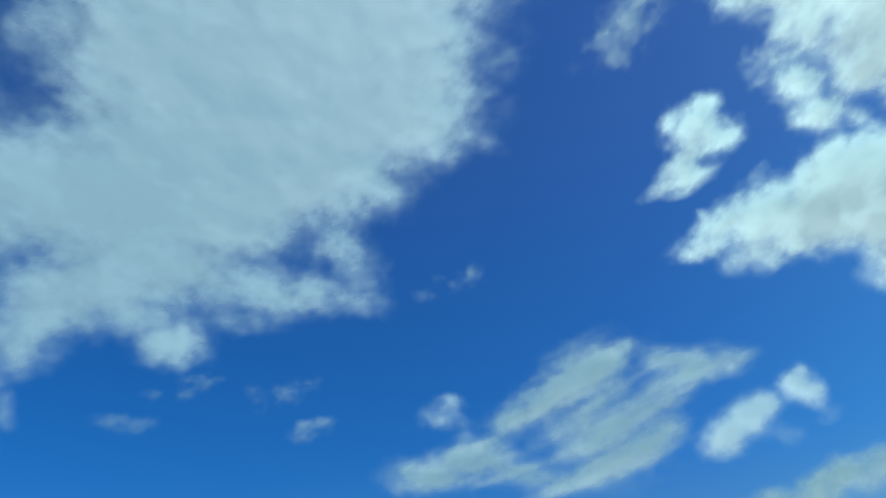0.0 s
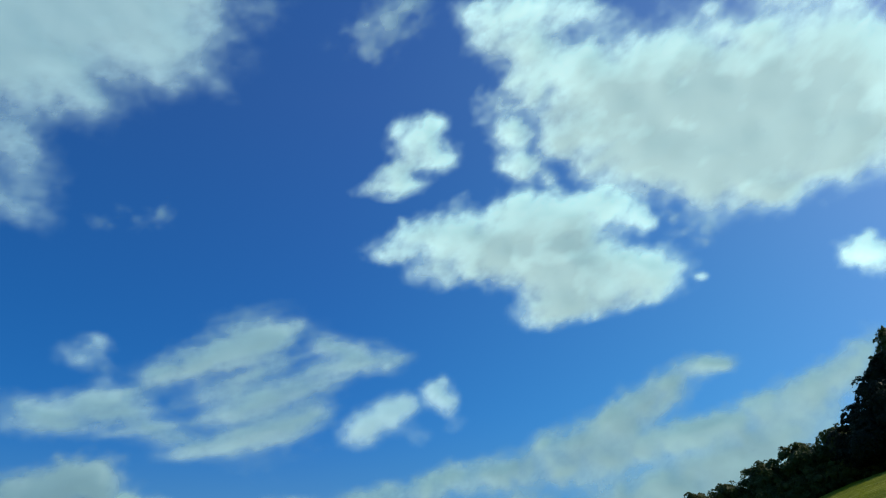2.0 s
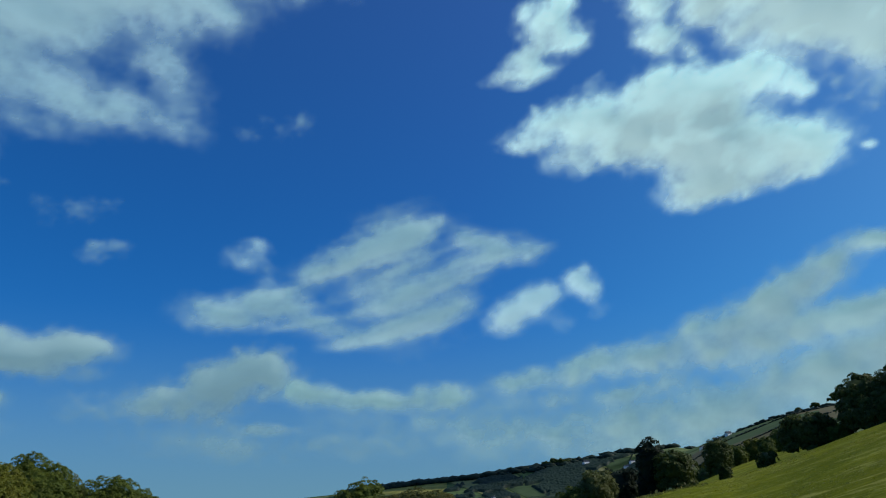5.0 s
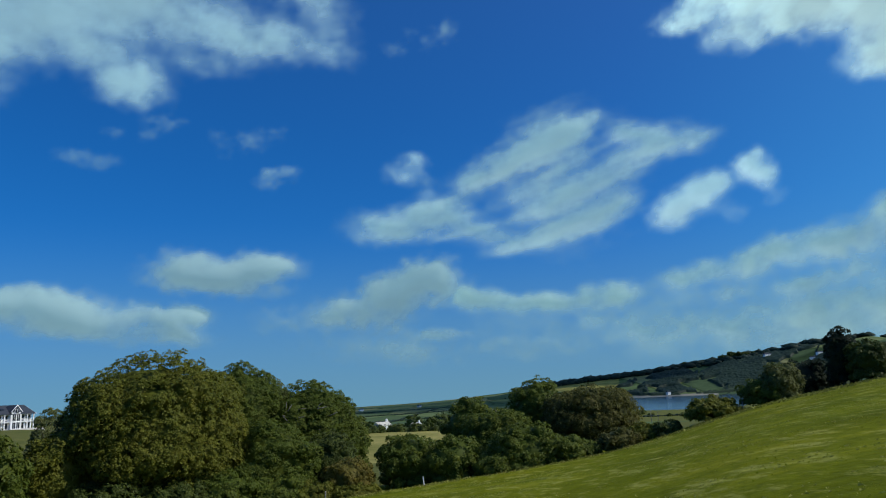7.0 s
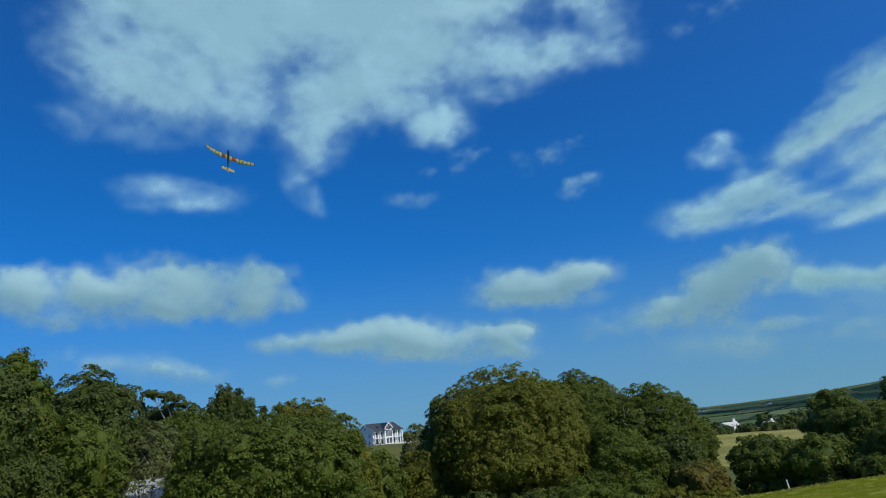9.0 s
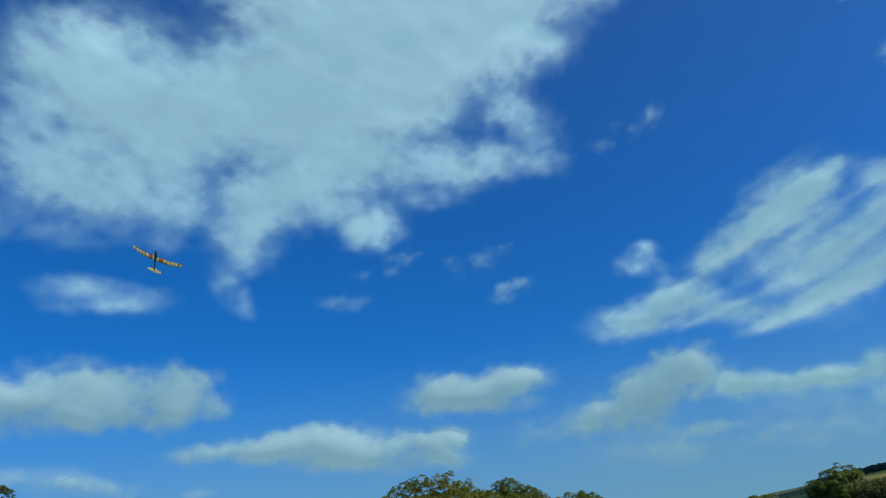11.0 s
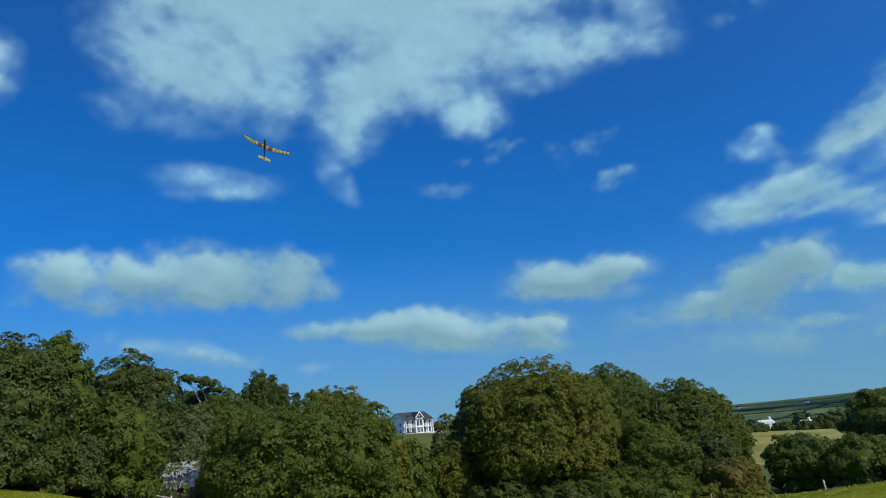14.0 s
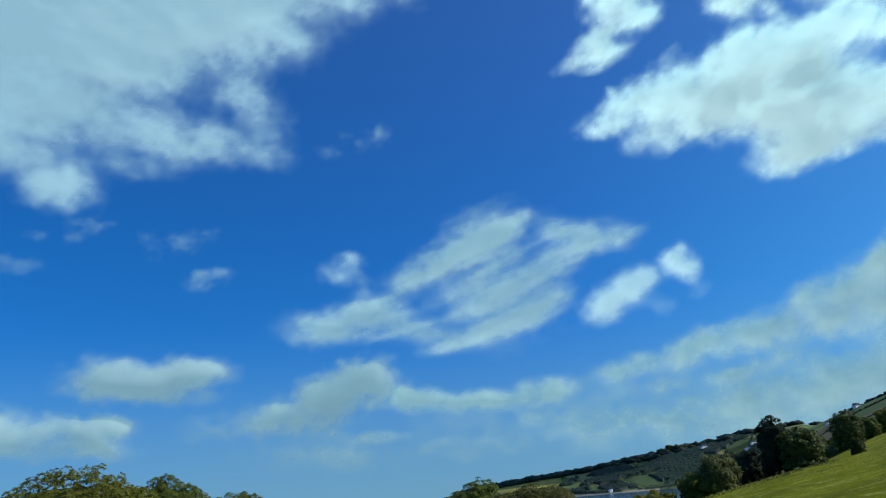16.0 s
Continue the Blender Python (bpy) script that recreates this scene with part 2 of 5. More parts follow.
# ---- ground: one sheet from the flyer's feet to the horizon ----
RINGS = (62, 130, 300, 650, 1300, 1850, 3150, 3750)
NEAR = {-180: (6, 10, 15, 20), -90: (0.5, 0.0, -4, -10), -56: (-0.2, -0.5, -5, -10), -52: (-1.4, -1.8, -5, -10), -37: (-6.2, -8.0, -8, -12), -27: (-7.3, -8.2, -4.6, -8),
        -15: (-7.6, -9.4, -11.5, -16), -3: (-6.3, -9.9, -15, -30), 5: (-5.4, -9.5, -15, -31), 12: (-4.6, -8.5, -16, -32), 19: (-3.0, -7.0, -16, -33),
        26: (-0.6, -4.6, -14, -33), 30: (0.3, -2.8, -10, -25), 34: (1.2, 0.0, -5, -6), 38: (1.8, 4.0, 3, 10), 45: (4.5, 8.0, 6, 32), 52: (7.0, 8.2, 7.7, 28.7), 60: (9.8, 11.3, 12, 25), 90: (13.0, 18.0, 25, 30), 180: (6, 10, 15, 20)}
FAR = {-180: (20, 20, 20, 20), -90: (-20, -30, -30, -35), -56: (-25, -40, -45, -40), -52: (-25, -40, -45, -40), -37: (-30, -50, -55, -50), -27: (-30, -55, -60, -50),
        -15: (-45, -60, -66, -72), -3: (-60, -68, -74, -80), 5: (-56, -62, -66, -58), 12: (-53, -61, -62, 2), 19: (-56, -63.5, -66, 40),
        26: (-56, -63.5, -66, 100), 30: (-45, -55, -46, 138), 34: (28, 80, 145, 182), 38: (74, 100, 104, 104), 45: (118, 115, 106, 70), 52: (83.5, 81.3, 76.0, 60.0), 60: (60, 60, 60, 60), 90: (30, 30, 30, 30), 180: (20, 20, 20, 20)}
WATER_Z = -62.0


def ground_z(x, y):
    """The ground's height at x, y (numbers or arrays)."""
    x, y = np.asarray(x, float), np.asarray(y, float)
    r, az = np.hypot(x, y), np.degrees(np.arctan2(x, y))
    nodes = np.array(sorted(NEAR))
    cols = np.array([NEAR[k] + FAR[k] for k in nodes])
    per = [sum(w * np.interp(az + d, nodes, cols[:, j]) for d, w in ((-3, 0.25), (0, 0.5), (3, 0.25))) for j in range(len(RINGS))]
    z = per[0] * r / RINGS[0]
    for j in range(1, len(RINGS)):
        f = smooth01((r - RINGS[j - 1]) / (RINGS[j] - RINGS[j - 1]))
        f = 0.6 * f + 0.4 * np.clip((r - RINGS[j - 1]) / (RINGS[j] - RINGS[j - 1]), 0, 1)
        z = np.where(r > RINGS[j - 1], per[j - 1] + (per[j] - per[j - 1]) * f, z)
    z = z + (fbm(x / 9, y / 9, 5, 3) - 0.5) * 0.35 * np.clip((r - 3) / 25, 0, 1)
    return z + (fbm(x / 260, y / 260, 9, 3) - 0.5) * np.clip((r - 350) / 900, 0, 1) * 14 * smooth01((z - WATER_Z) / 16)


def build_ground():
    radii = np.concatenate([[0.0], np.geomspace(1.0, 62, 60), np.geomspace(64, 4850, 130)])
    az = np.radians(np.concatenate([np.arange(-180, -70, 4), np.arange(-70, 75, 0.5), np.arange(75, 180, 4)]))
    na, nr = len(az), len(radii)
    rr, aa = np.meshgrid(radii, az, indexing="ij")
    x, y = rr * np.sin(aa), rr * np.cos(aa)
    verts = np.stack([x, y, ground_z(x, y)], -1).reshape(-1, 3)
    i, j = np.meshgrid(np.arange(nr - 1), np.arange(na), indexing="ij")
    k = (j + 1) % na
    faces = np.stack([i * na + j, (i + 1) * na + j, (i + 1) * na + k, i * na + k], -1).reshape(-1, 4)
    faces = faces[:, ::-1]
    me = mesh_from("ground", verts, faces)
    for m in (GRASS, SCRUB, STRAW, FARM, MUD, PLOUGH):
        me.materials.append(m)
    mid = verts[faces].mean(1)
    r, azd = np.hypot(mid[:, 0], mid[:, 1]), np.degrees(np.arctan2(mid[:, 0], mid[:, 1]))
    kind = np.zeros(len(faces), np.int32)
    kind[r > 66] = 1
    kind[(r > 66) & (azd > 34) & (r < 300)] = 0
    kind[(r > 125) & (r < 340) & (azd > -12) & (azd < 4.5)] = 2
    kind[r > 480] = 3
    kind[(r > 760) & (r < 1270) & (azd > 35) & (azd < 45.5) & (fbm(mid[:, 0] / 170, mid[:, 1] / 170, 71, 2) > 0.42)] = 5
    kind[(r > 700) & (r < 2400) & (azd > 9) & (azd < 33)] = 1               # green marsh before the water
    kind[(r > 3420) & (r < 3685) & (azd > 11.0) & (azd < 16.8)] = 2          # a hay field under the skyline trees
    kind[(mid[:, 2] < WATER_Z + 3.0) & (r > 2600) & (azd > 11)] = 4
    me.polygons.foreach_set("material_index", kind)
    return tagged(new("ground", me), "sloping mown hay field above a wooded valley of farmland", "ground", kind="structure")


ground = build_ground()


def water_material():
    m, n, l, b = material("estuary_water")
    ripple = noise_node(n, l, 0.05, 5.0, 0.6, stretch=(1, 3, 1))
    l.new(ramp(n, l, ripple, [(0.3, (0.03, 0.07, 0.11)), (0.7, (0.05, 0.10, 0.15))]), b.inputs["Base Color"])
    b.inputs["Roughness"].default_value = 0.18
    bump(n, l, b, ripple, 0.4, 0.5)
    return m


bm = bmesh.new()
quad = [polar(az, r) for az, r in ((14, 1700), (14, 3400), (33, 3400), (33, 1700))]
bm.faces.new([bm.verts.new((x, y, WATER_Z)) for x, y in quad])
me = bpy.data.meshes.new("water")
bm.to_mesh(me)
bm.free()
me.materials.append(water_material())
tagged(new("water", me), "calm blue-grey tidal estuary between muddy shores", "water", kind="structure")


# ---- clouds: far banks of cumulus, each a soft-edged relief some kilometres off ----
def cloud_material(name, white, edge_glow, body_glow, tint, glow_tint, fray, densest):
    m, n, l, b = material(name)
    n.remove(b)
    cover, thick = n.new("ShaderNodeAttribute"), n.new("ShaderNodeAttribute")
    cover.attribute_name, thick.attribute_name = "cover", "self_shade"
    # torn at two scales, most where the cloud is thin
    fine, finest = noise_node(n, l, 0.009, 5.0, 0.52), noise_node(n, l, 0.035, 4.0, 0.6)
    torn = n.new("ShaderNodeMath")
    torn.operation = 'MULTIPLY_ADD'
    torn.inputs[1].default_value = 0.22
    l.new(finest, torn.inputs[0])
    l.new(fine, torn.inputs[2])
    add = n.new("ShaderNodeMath")
    add.operation = 'MULTIPLY_ADD'
    add.inputs[1].default_value, add.inputs[2].default_value = fray, -0.61 * fray
    l.new(torn.outputs[0], add.inputs[0])
    tot = n.new("ShaderNodeMath")
    tot.operation = 'ADD'
    l.new(cover.outputs["Fac"], tot.inputs[0])
    l.new(add.outputs[0], tot.inputs[1])
    alpha = n.new("ShaderNodeMapRange")
    alpha.interpolation_type = 'SMOOTHSTEP'
    alpha.inputs["From Min"].default_value, alpha.inputs["From Max"].default_value = 0.10, 1.02
    alpha.inputs["To Max"].default_value = densest
    l.new(tot.outputs[0], alpha.inputs["Value"])
    fade = n.new("ShaderNodeMapRange")          # nothing is left at the rim of the sheet
    fade.inputs["From Min"].default_value, fade.inputs["From Max"].default_value = 0.03, 0.16
    l.new(cover.outputs["Fac"], fade.inputs["Value"])
    seen = n.new("ShaderNodeMath")
    seen.operation = 'MULTIPLY'
    l.new(alpha.outputs[0], seen.inputs[0])
    l.new(fade.outputs[0], seen.inputs[1])
    dif = n.new("ShaderNodeBsdfDiffuse")
    dif.inputs["Color"].default_value = (*(white * q for q in tint), 1)
    thru = n.new("ShaderNodeBsdfTranslucent")
    thru.inputs["Color"].default_value = (*(1.2 * white * q for q in tint), 1)
    both = n.new("ShaderNodeMixShader")
    both.inputs[0].default_value = 0.5
    l.new(dif.outputs[0], both.inputs[1])
    l.new(thru.outputs[0], both.inputs[2])
    # clouds emit part of their brightness; this stands in for scattered sunlight
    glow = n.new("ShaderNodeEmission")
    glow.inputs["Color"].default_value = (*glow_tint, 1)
    dim = n.new("ShaderNodeMapRange")          # self-shading put into the glow: thick and sun-averted parts emit less
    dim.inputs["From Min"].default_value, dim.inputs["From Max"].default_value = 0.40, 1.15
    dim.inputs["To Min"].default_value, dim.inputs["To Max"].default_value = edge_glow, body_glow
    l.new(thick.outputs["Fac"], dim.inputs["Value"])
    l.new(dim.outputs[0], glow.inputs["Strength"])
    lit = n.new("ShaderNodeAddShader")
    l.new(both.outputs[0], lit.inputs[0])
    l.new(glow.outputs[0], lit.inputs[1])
    clear = n.new("ShaderNodeBsdfTransparent")
    mx = n.new("ShaderNodeMixShader")
    l.new(seen.outputs[0], mx.inputs[0])
    l.new(clear.outputs[0], mx.inputs[1])
    l.new(lit.outputs[0], mx.inputs[2])
    l.new(mx.outputs[0], n["Material Output"].inputs[0])
    return m


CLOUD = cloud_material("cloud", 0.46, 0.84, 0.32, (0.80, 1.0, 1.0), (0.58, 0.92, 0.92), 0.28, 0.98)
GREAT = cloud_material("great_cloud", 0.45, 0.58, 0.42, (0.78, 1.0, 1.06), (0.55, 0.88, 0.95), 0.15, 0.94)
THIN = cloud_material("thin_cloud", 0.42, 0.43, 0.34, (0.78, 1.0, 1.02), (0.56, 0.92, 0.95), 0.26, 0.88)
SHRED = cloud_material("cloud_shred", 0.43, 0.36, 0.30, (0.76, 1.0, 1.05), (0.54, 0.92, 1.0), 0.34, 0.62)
VEILED = cloud_material("hazy_cloud", 0.35, 0.34, 0.27, (0.78, 1.0, 1.0), (0.55, 0.90, 0.95), 0.32, 0.90)     # low banks; the dimming of hazy air is put into colour and glow
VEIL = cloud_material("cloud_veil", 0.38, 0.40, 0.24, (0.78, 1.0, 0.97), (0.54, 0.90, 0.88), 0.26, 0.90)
# kind of cloud: material, depth of the noise that tears it, how far its outline is pushed about, how firm its edges are
CLOUD_LOOKS = {"solid": (CLOUD, 0.7, 0.6, 1.25), "soft": (GREAT, 0.55, 0.55, 1.0), "wispy": (SHRED, 1.0, 0.8, 0.9), "streaky": (THIN, 0.6, 0.42, 0.9), "hazy": (VEILED, 0.75, 0.75, 1.15),
               "veil": (VEIL, 0.6, 0.6, 1.1)}
CLOUD_LABELS = {
    "great": "huge white cumulus cloud spreading overhead in a blue sky",
    "bright": "large bright white sunlit cumulus cloud high in the sky",
    "cumulus": "compact bright white cumulus cloud with a ragged base",
    "layered": "layered pale grey-white cloud in slanting streaks",
    "band": "long low band of hazy grey-white cloud above the hills",
    "long": "long flat-based white cumulus cloud above the trees",
    "flat": "low flat hazy white cloud above the trees",
    "mound": "rounded hazy white cloud low in the sky",
    "bank": "slanting hazy white cloud bank low in the sky",
    "pillow": "small flat white cloud below a huge cumulus",
}


def blurred(field, reach, passes=2):
    """The field's mean over a square neighbourhood, taken twice for a smooth result."""
    for _ in range(passes):
        for axis in (0, 1):
            pad = np.pad(field, [(reach + 1, reach) if q == axis else (0, 0) for q in (0, 1)], mode="edge").cumsum(axis)
            n = field.shape[axis]
            field = (np.take(pad, np.arange(2 * reach + 1, 2 * reach + 1 + n), axis) - np.take(pad, np.arange(n), axis)) / (2 * reach + 1)
    return field


def connected(mask):
    """Numbers the separate patches of a mask; -1 outside."""
    number = np.where(mask, np.arange(mask.size).reshape(mask.shape), -1)
    while True:
        grown = np.pad(number, 1, constant_values=-1)
        grown = np.maximum.reduce([grown[1:-1, 1:-1], grown[2:, 1:-1], grown[:-2, 1:-1], grown[1:-1, 2:], grown[1:-1, :-2]])
        grown = np.where(mask, grown, -1)
        if (grown == number).all():
            return number
        number = grown


def cloud(key, look_of, seed, *parts_of, step=0.19):
    """lumps: azimuth, elevation, half width, half height, tilt (all degrees), density."""
    stuff, tear, push, firm = CLOUD_LOOKS[look_of]
    lumps = np.array([lump for some in parts_of for lump in some])
    reach = np.maximum(lumps[:, 2], lumps[:, 3]) * 1.7 + 0.8
    e0, e1 = (lumps[:, 1] - reach).min(), (lumps[:, 1] + reach).max()
    wide = 1 / np.cos(np.radians(lumps[:, 1]))
    a0, a1 = (lumps[:, 0] - reach * wide).min(), (lumps[:, 0] + reach * wide).max()
    az, el = np.meshgrid(np.arange(a0, a1, step / math.cos(radians((e0 + e1) / 2))), np.arange(max(e0, 0.5), e1, step))
    cx = az * np.cos(np.radians(el))
    # the outline is pushed about by noise: broad for large masses, fine everywhere
    bx, by = fbm(cx / 2.6, el / 2.6, seed, 3) - 0.5, fbm(cx / 2.6, el / 2.6, seed + 40, 3) - 0.5
    fx, fy = fbm(cx / 0.7, el / 0.7, seed + 20, 3) - 0.5, fbm(cx / 0.7, el / 0.7, seed + 60, 3) - 0.5
    total, peak = np.zeros_like(az), np.zeros_like(az)
    for la, le, rx, ry, tilt, s in lumps:
        k = push * min(1.0, min(rx, ry) / 1.6)
        dx = (az - la) * np.cos(np.radians(el)) + k * (2.2 * bx + 1.3 * fx)
        dy = el - le + k * (1.8 * by + 1.2 * fy)
        c, sn = math.cos(radians(tilt)), math.sin(radians(tilt))
        u, v = (dx * c + dy * sn) / rx, (-dx * sn + dy * c) / ry
        v = np.where(v < 0, v / 1.15, v)                         # bases fade out, tops end sooner
        here = s * np.exp(-0.88 * (u * u + v * v) ** firm)
        total += here
        peak += here ** 2.2
    full = peak ** (1 / 2.2)
    full = full / (1 + (full / 1.15) ** 6) ** (1 / 6)
    grain = 0.9 if lumps[:, 2].max() < 2.2 else 1.7
    torn = 0.8 * fbm(cx / grain + 0.5 * bx, el / (0.75 * grain) + 0.5 * by, seed + 80, 4) + 0.2 * fbm(cx / 0.55, el / 0.45, seed + 90, 3)
    if look_of == "streaky":                     # combed by the wind into slanting streaks
        along, over = cx * 0.97 + el * 0.26, el * 0.97 - cx * 0.26
        torn = 0.7 * fbm(along / 4.0 + 0.5 * bx, over / 0.75 + 0.5 * by, seed + 80, 3) + 0.3 * fbm(cx / 0.7, el / 0.5, seed + 90, 3)
    cover = np.clip(full * (1 + 2 * tear * (torn - 0.5) * (1.25 - 0.75 * smooth01((full - 0.4) / 0.6))), 0, 1.3)
    # shade put into the glow: cloud depth here and sunward, up and right
    way_through = sum(np.pad(full, ((0, 3 * k), (0, 3 * k)))[3 * k:, 3 * k:] for k in range(1, 7)) / 6
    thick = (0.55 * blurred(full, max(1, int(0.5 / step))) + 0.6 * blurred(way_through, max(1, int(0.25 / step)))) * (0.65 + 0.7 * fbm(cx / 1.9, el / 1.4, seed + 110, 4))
    swell = 0.5 * blurred(cover, int(1.0 / step)) + 0.5 * blurred(cover, int(0.4 / step))
    out = 4650 - (110 if look_of == "soft" else 210) * swell - 14 * fbm(cx / 2.0, el / 1.7, seed + 100, 3) * smooth01(full)
    a, e = np.radians(az), np.radians(el)
    verts = np.stack([out * np.sin(a) * np.cos(e), out * np.cos(a) * np.cos(e), out * np.sin(e)], -1).reshape(-1, 3)
    rows, cols = az.shape
    i, j = np.meshgrid(np.arange(rows - 1), np.arange(cols - 1), indexing="ij")
    quads = np.stack([i * cols + j, i * cols + j + 1, (i + 1) * cols + j + 1, (i + 1) * cols + j], -1).reshape(-1, 4)
    number = connected(cover > 0.03).ravel()
    for one in np.unique(number[number >= 0]):
        inside = number == one
        if inside.sum() < 40:
            continue
        mine = quads[inside[quads].any(1)]
        used, inv = np.unique(mine, return_inverse=True)
        me = mesh_from("cloud", verts[used], inv.reshape(mine.shape), stuff)
        for what, field in (("cover", np.where(inside, cover.ravel(), 0)), ("self_shade", thick.ravel())):
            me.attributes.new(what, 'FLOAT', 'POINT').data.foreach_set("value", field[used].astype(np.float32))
        tagged(new("cloud", me), CLOUD_LABELS.get(key, "small ragged white cloud drifting in a blue sky"), "cloud", "clouds in the sky")


cloud("great", "soft", 11, [(-44.1, 34.8, 5.0, 3.69, 18, 1), (-38.7, 32.2, 6.6, 4.04, -3, 1.1), (-30.4, 33.7, 6.6, 3.61, 2, 1.1), (-23.2, 36.5, 5.6, 5.02, 8, 1.1),
    (-25.7, 32.4, 6.6, 3.18, -7, 1), (-17.2, 36.5, 6.0, 5.03, -1, 1.1), (-9.1, 36.8, 5.1, 2.98, -10, 0.9), (-2.5, 35.2, 2.6, 1.28, -47, 0.5),
    (-16.0, 32.5, 3.7, 2.50, -6, 0.8), (-46.7, 28.0, 4.0, 2.32, -15, 0.9), (-42.5, 26.2, 4.8, 2.22, -9, 0.8), (-37.6, 28.2, 3.9, 3.24, 35, 0.75),
    (-36.5, 24.9, 2.7, 1.42, 3, 0.5), (-49.1, 23.9, 2.4, 1.69, 13, 0.36), (-44.2, 23.2, 3.6, 1.30, 6, 0.36)],
    [(-37.4, 22.6, 1.8, 1.11, 3, 0.36), (-29.1, 26.1, 4.5, 2.46, 14, 1), (-31.1, 23.1, 2.2, 2.13, 47, 0.8), (-24.3, 27.9, 4.9, 2.25, 7, 0.95),
    (-20.6, 23.5, 2.4, 1.41, 0, 1), (-23.2, 24.9, 2.7, 1.36, -4, 0.7), (-20.3, 29.3, 4.0, 2.04, -5, 0.8), (-14.1, 27.7, 4.8, 1.91, -3, 0.82),
    (-9.0, 27.4, 4.4, 1.18, -8, 0.58), (-4.4, 26.5, 2.2, 1.09, -13, 0.42), (-7.2, 31.1, 2.2, 2.00, -5, 0.72), (-4.5, 28.8, 1.9, 1.76, 49, 0.48),
    (-15.0, 25.1, 3.1, 0.82, 2, 0.5), (-31.8, 21.2, 1.4, 1.27, 3, 0.4), (-10.6, 47.1, 11.1, 6.85, 2, 1.2)],
    [(-20.7, 42.5, 8.1, 6.25, 12, 1.1), (-4.8, 41.3, 8.2, 4.25, 10, 1.1), (-15.2, 38.1, 9.3, 3.76, 6, 1), (2.8, 44.8, 5.4, 2.81, 85, 0.85),
    (3.2, 39.9, 2.6, 2.48, -8, 0.62), (-26.2, 45.5, 5.9, 5.01, 20, 0.9), (0.1, 49.5, 5.6, 3.60, -6, 0.95), (-35.4, 44.0, 3.8, 1.55, 43, 0.42),
    (-30.2, 39.1, 2.7, 1.83, -17, 0.4), (7.4, 38.6, 2.2, 0.81, -30, 0.4), (-1.6, 35.2, 2.6, 0.81, 7, 0.45), (-8.0, 36.3, 5.2, 1.56, 16, 0.8),
    (-13.4, 35.1, 4.5, 1.98, 24, 0.8), (-13.2, 54.5, 13.7, 5.95, 0, 1.2)])
cloud("scrap", "wispy", 142, [(23.9, 43.9, 2.9, 1.53, 32, 0.75), (22.3, 42.0, 1.0, 0.77, 1, 0.6), (26.3, 45.3, 2.0, 1.01, 20, 0.65), (11.1, 44.5, 2.8, 0.70, 8, 0.3)])
cloud("wisp", "wispy", 273, [(4.9, 28.2, 1.1, 0.84, 29, 0.5), (3.4, 27.1, 0.8, 0.67, -47, 0.42), (0.8, 27.0, 1.1, 0.48, 6, 0.48), (1.7, 27.9, 0.8, 0.50, 6, 0.3)])
cloud("pillow", "soft", 404, [(-43.4, 19.2, 2.8, 1.06, 0, 0.52), (-39.6, 18.6, 2.8, 1.07, 0, 0.48), (-41.4, 17.9, 4.0, 0.58, 3, 0.4), (-32.1, 19.0, 2.0, 1.19, -41, 0.45),
    (-31.4, 17.6, 1.1, 0.82, -1, 0.4), (-32.8, 19.6, 0.9, 0.54, 10, 0.35)])
cloud("shred", "wispy", 535, [(-18.8, 20.2, 1.4, 0.76, 30, 0.6), (-21.7, 19.7, 0.7, 0.46, 5, 0.5), (-23.4, 17.7, 1.8, 0.61, 4, 0.58), (-17.3, 20.7, 1.0, 0.31, 3, 0.42),
    (-11.6, 19.7, 2.0, 0.82, 17, 0.6), (-13.8, 19.6, 1.0, 0.53, -40, 0.42), (-9.5, 20.3, 0.9, 0.41, 21, 0.42)])
cloud("pip", "wispy", 666, [(-9.4, 17.1, 1.2, 0.67, 11, 0.75), (-8.3, 17.6, 0.9, 0.36, 5, 0.5)])
cloud("tuftlet", "soft", 797, [(1.1, 17.5, 1.7, 0.95, 0, 0.54), (1.9, 18.5, 1.1, 0.58, -15, 0.55), (2.7, 15.6, 0.9, 0.65, 48, 0.36)])
cloud("long", "hazy", 928, [(-52.4, 11.7, 2.6, 1.40, -7, 1.09), (-47.6, 11.5, 2.6, 1.59, -2, 1.03), (-42.7, 11.9, 4.2, 1.95, -5, 1.15), (-36.0, 11.4, 3.1, 1.80, -9, 1.09),
    (-44.7, 10.0, 8.7, 1.06, -1, 0.69), (-49.4, 9.4, 6.2, 0.81, -1, 0.46), (-38.5, 9.6, 4.9, 0.94, -2, 0.57), (-33.4, 10.4, 1.1, 0.95, -9, 0.57)])
cloud("flat", "hazy", 1059, [(-33.7, 7.0, 3.1, 0.67, 1, 0.86), (-29.9, 7.0, 2.7, 0.87, 2, 0.92), (-26.6, 7.2, 4.0, 1.26, -1, 1.09), (-23.7, 6.4, 3.1, 1.07, -5, 0.98),
    (-20.8, 6.2, 1.8, 0.78, -6, 0.69), (-17.9, 6.3, 3.3, 1.02, -1, 1.03), (-15.8, 6.6, 1.3, 0.72, -8, 0.8), (-22.5, 5.3, 7.6, 0.73, -5, 0.69),
    (-16.7, 5.0, 2.0, 0.63, -7, 0.75)])
cloud("faint", "hazy", 1190, [(-45.2, 6.1, 5.2, 1.09, -9, 0.51), (-34.8, 4.3, 1.4, 0.62, -4, 0.48), (-41.0, 5.4, 3.1, 0.84, -3, 0.41)])
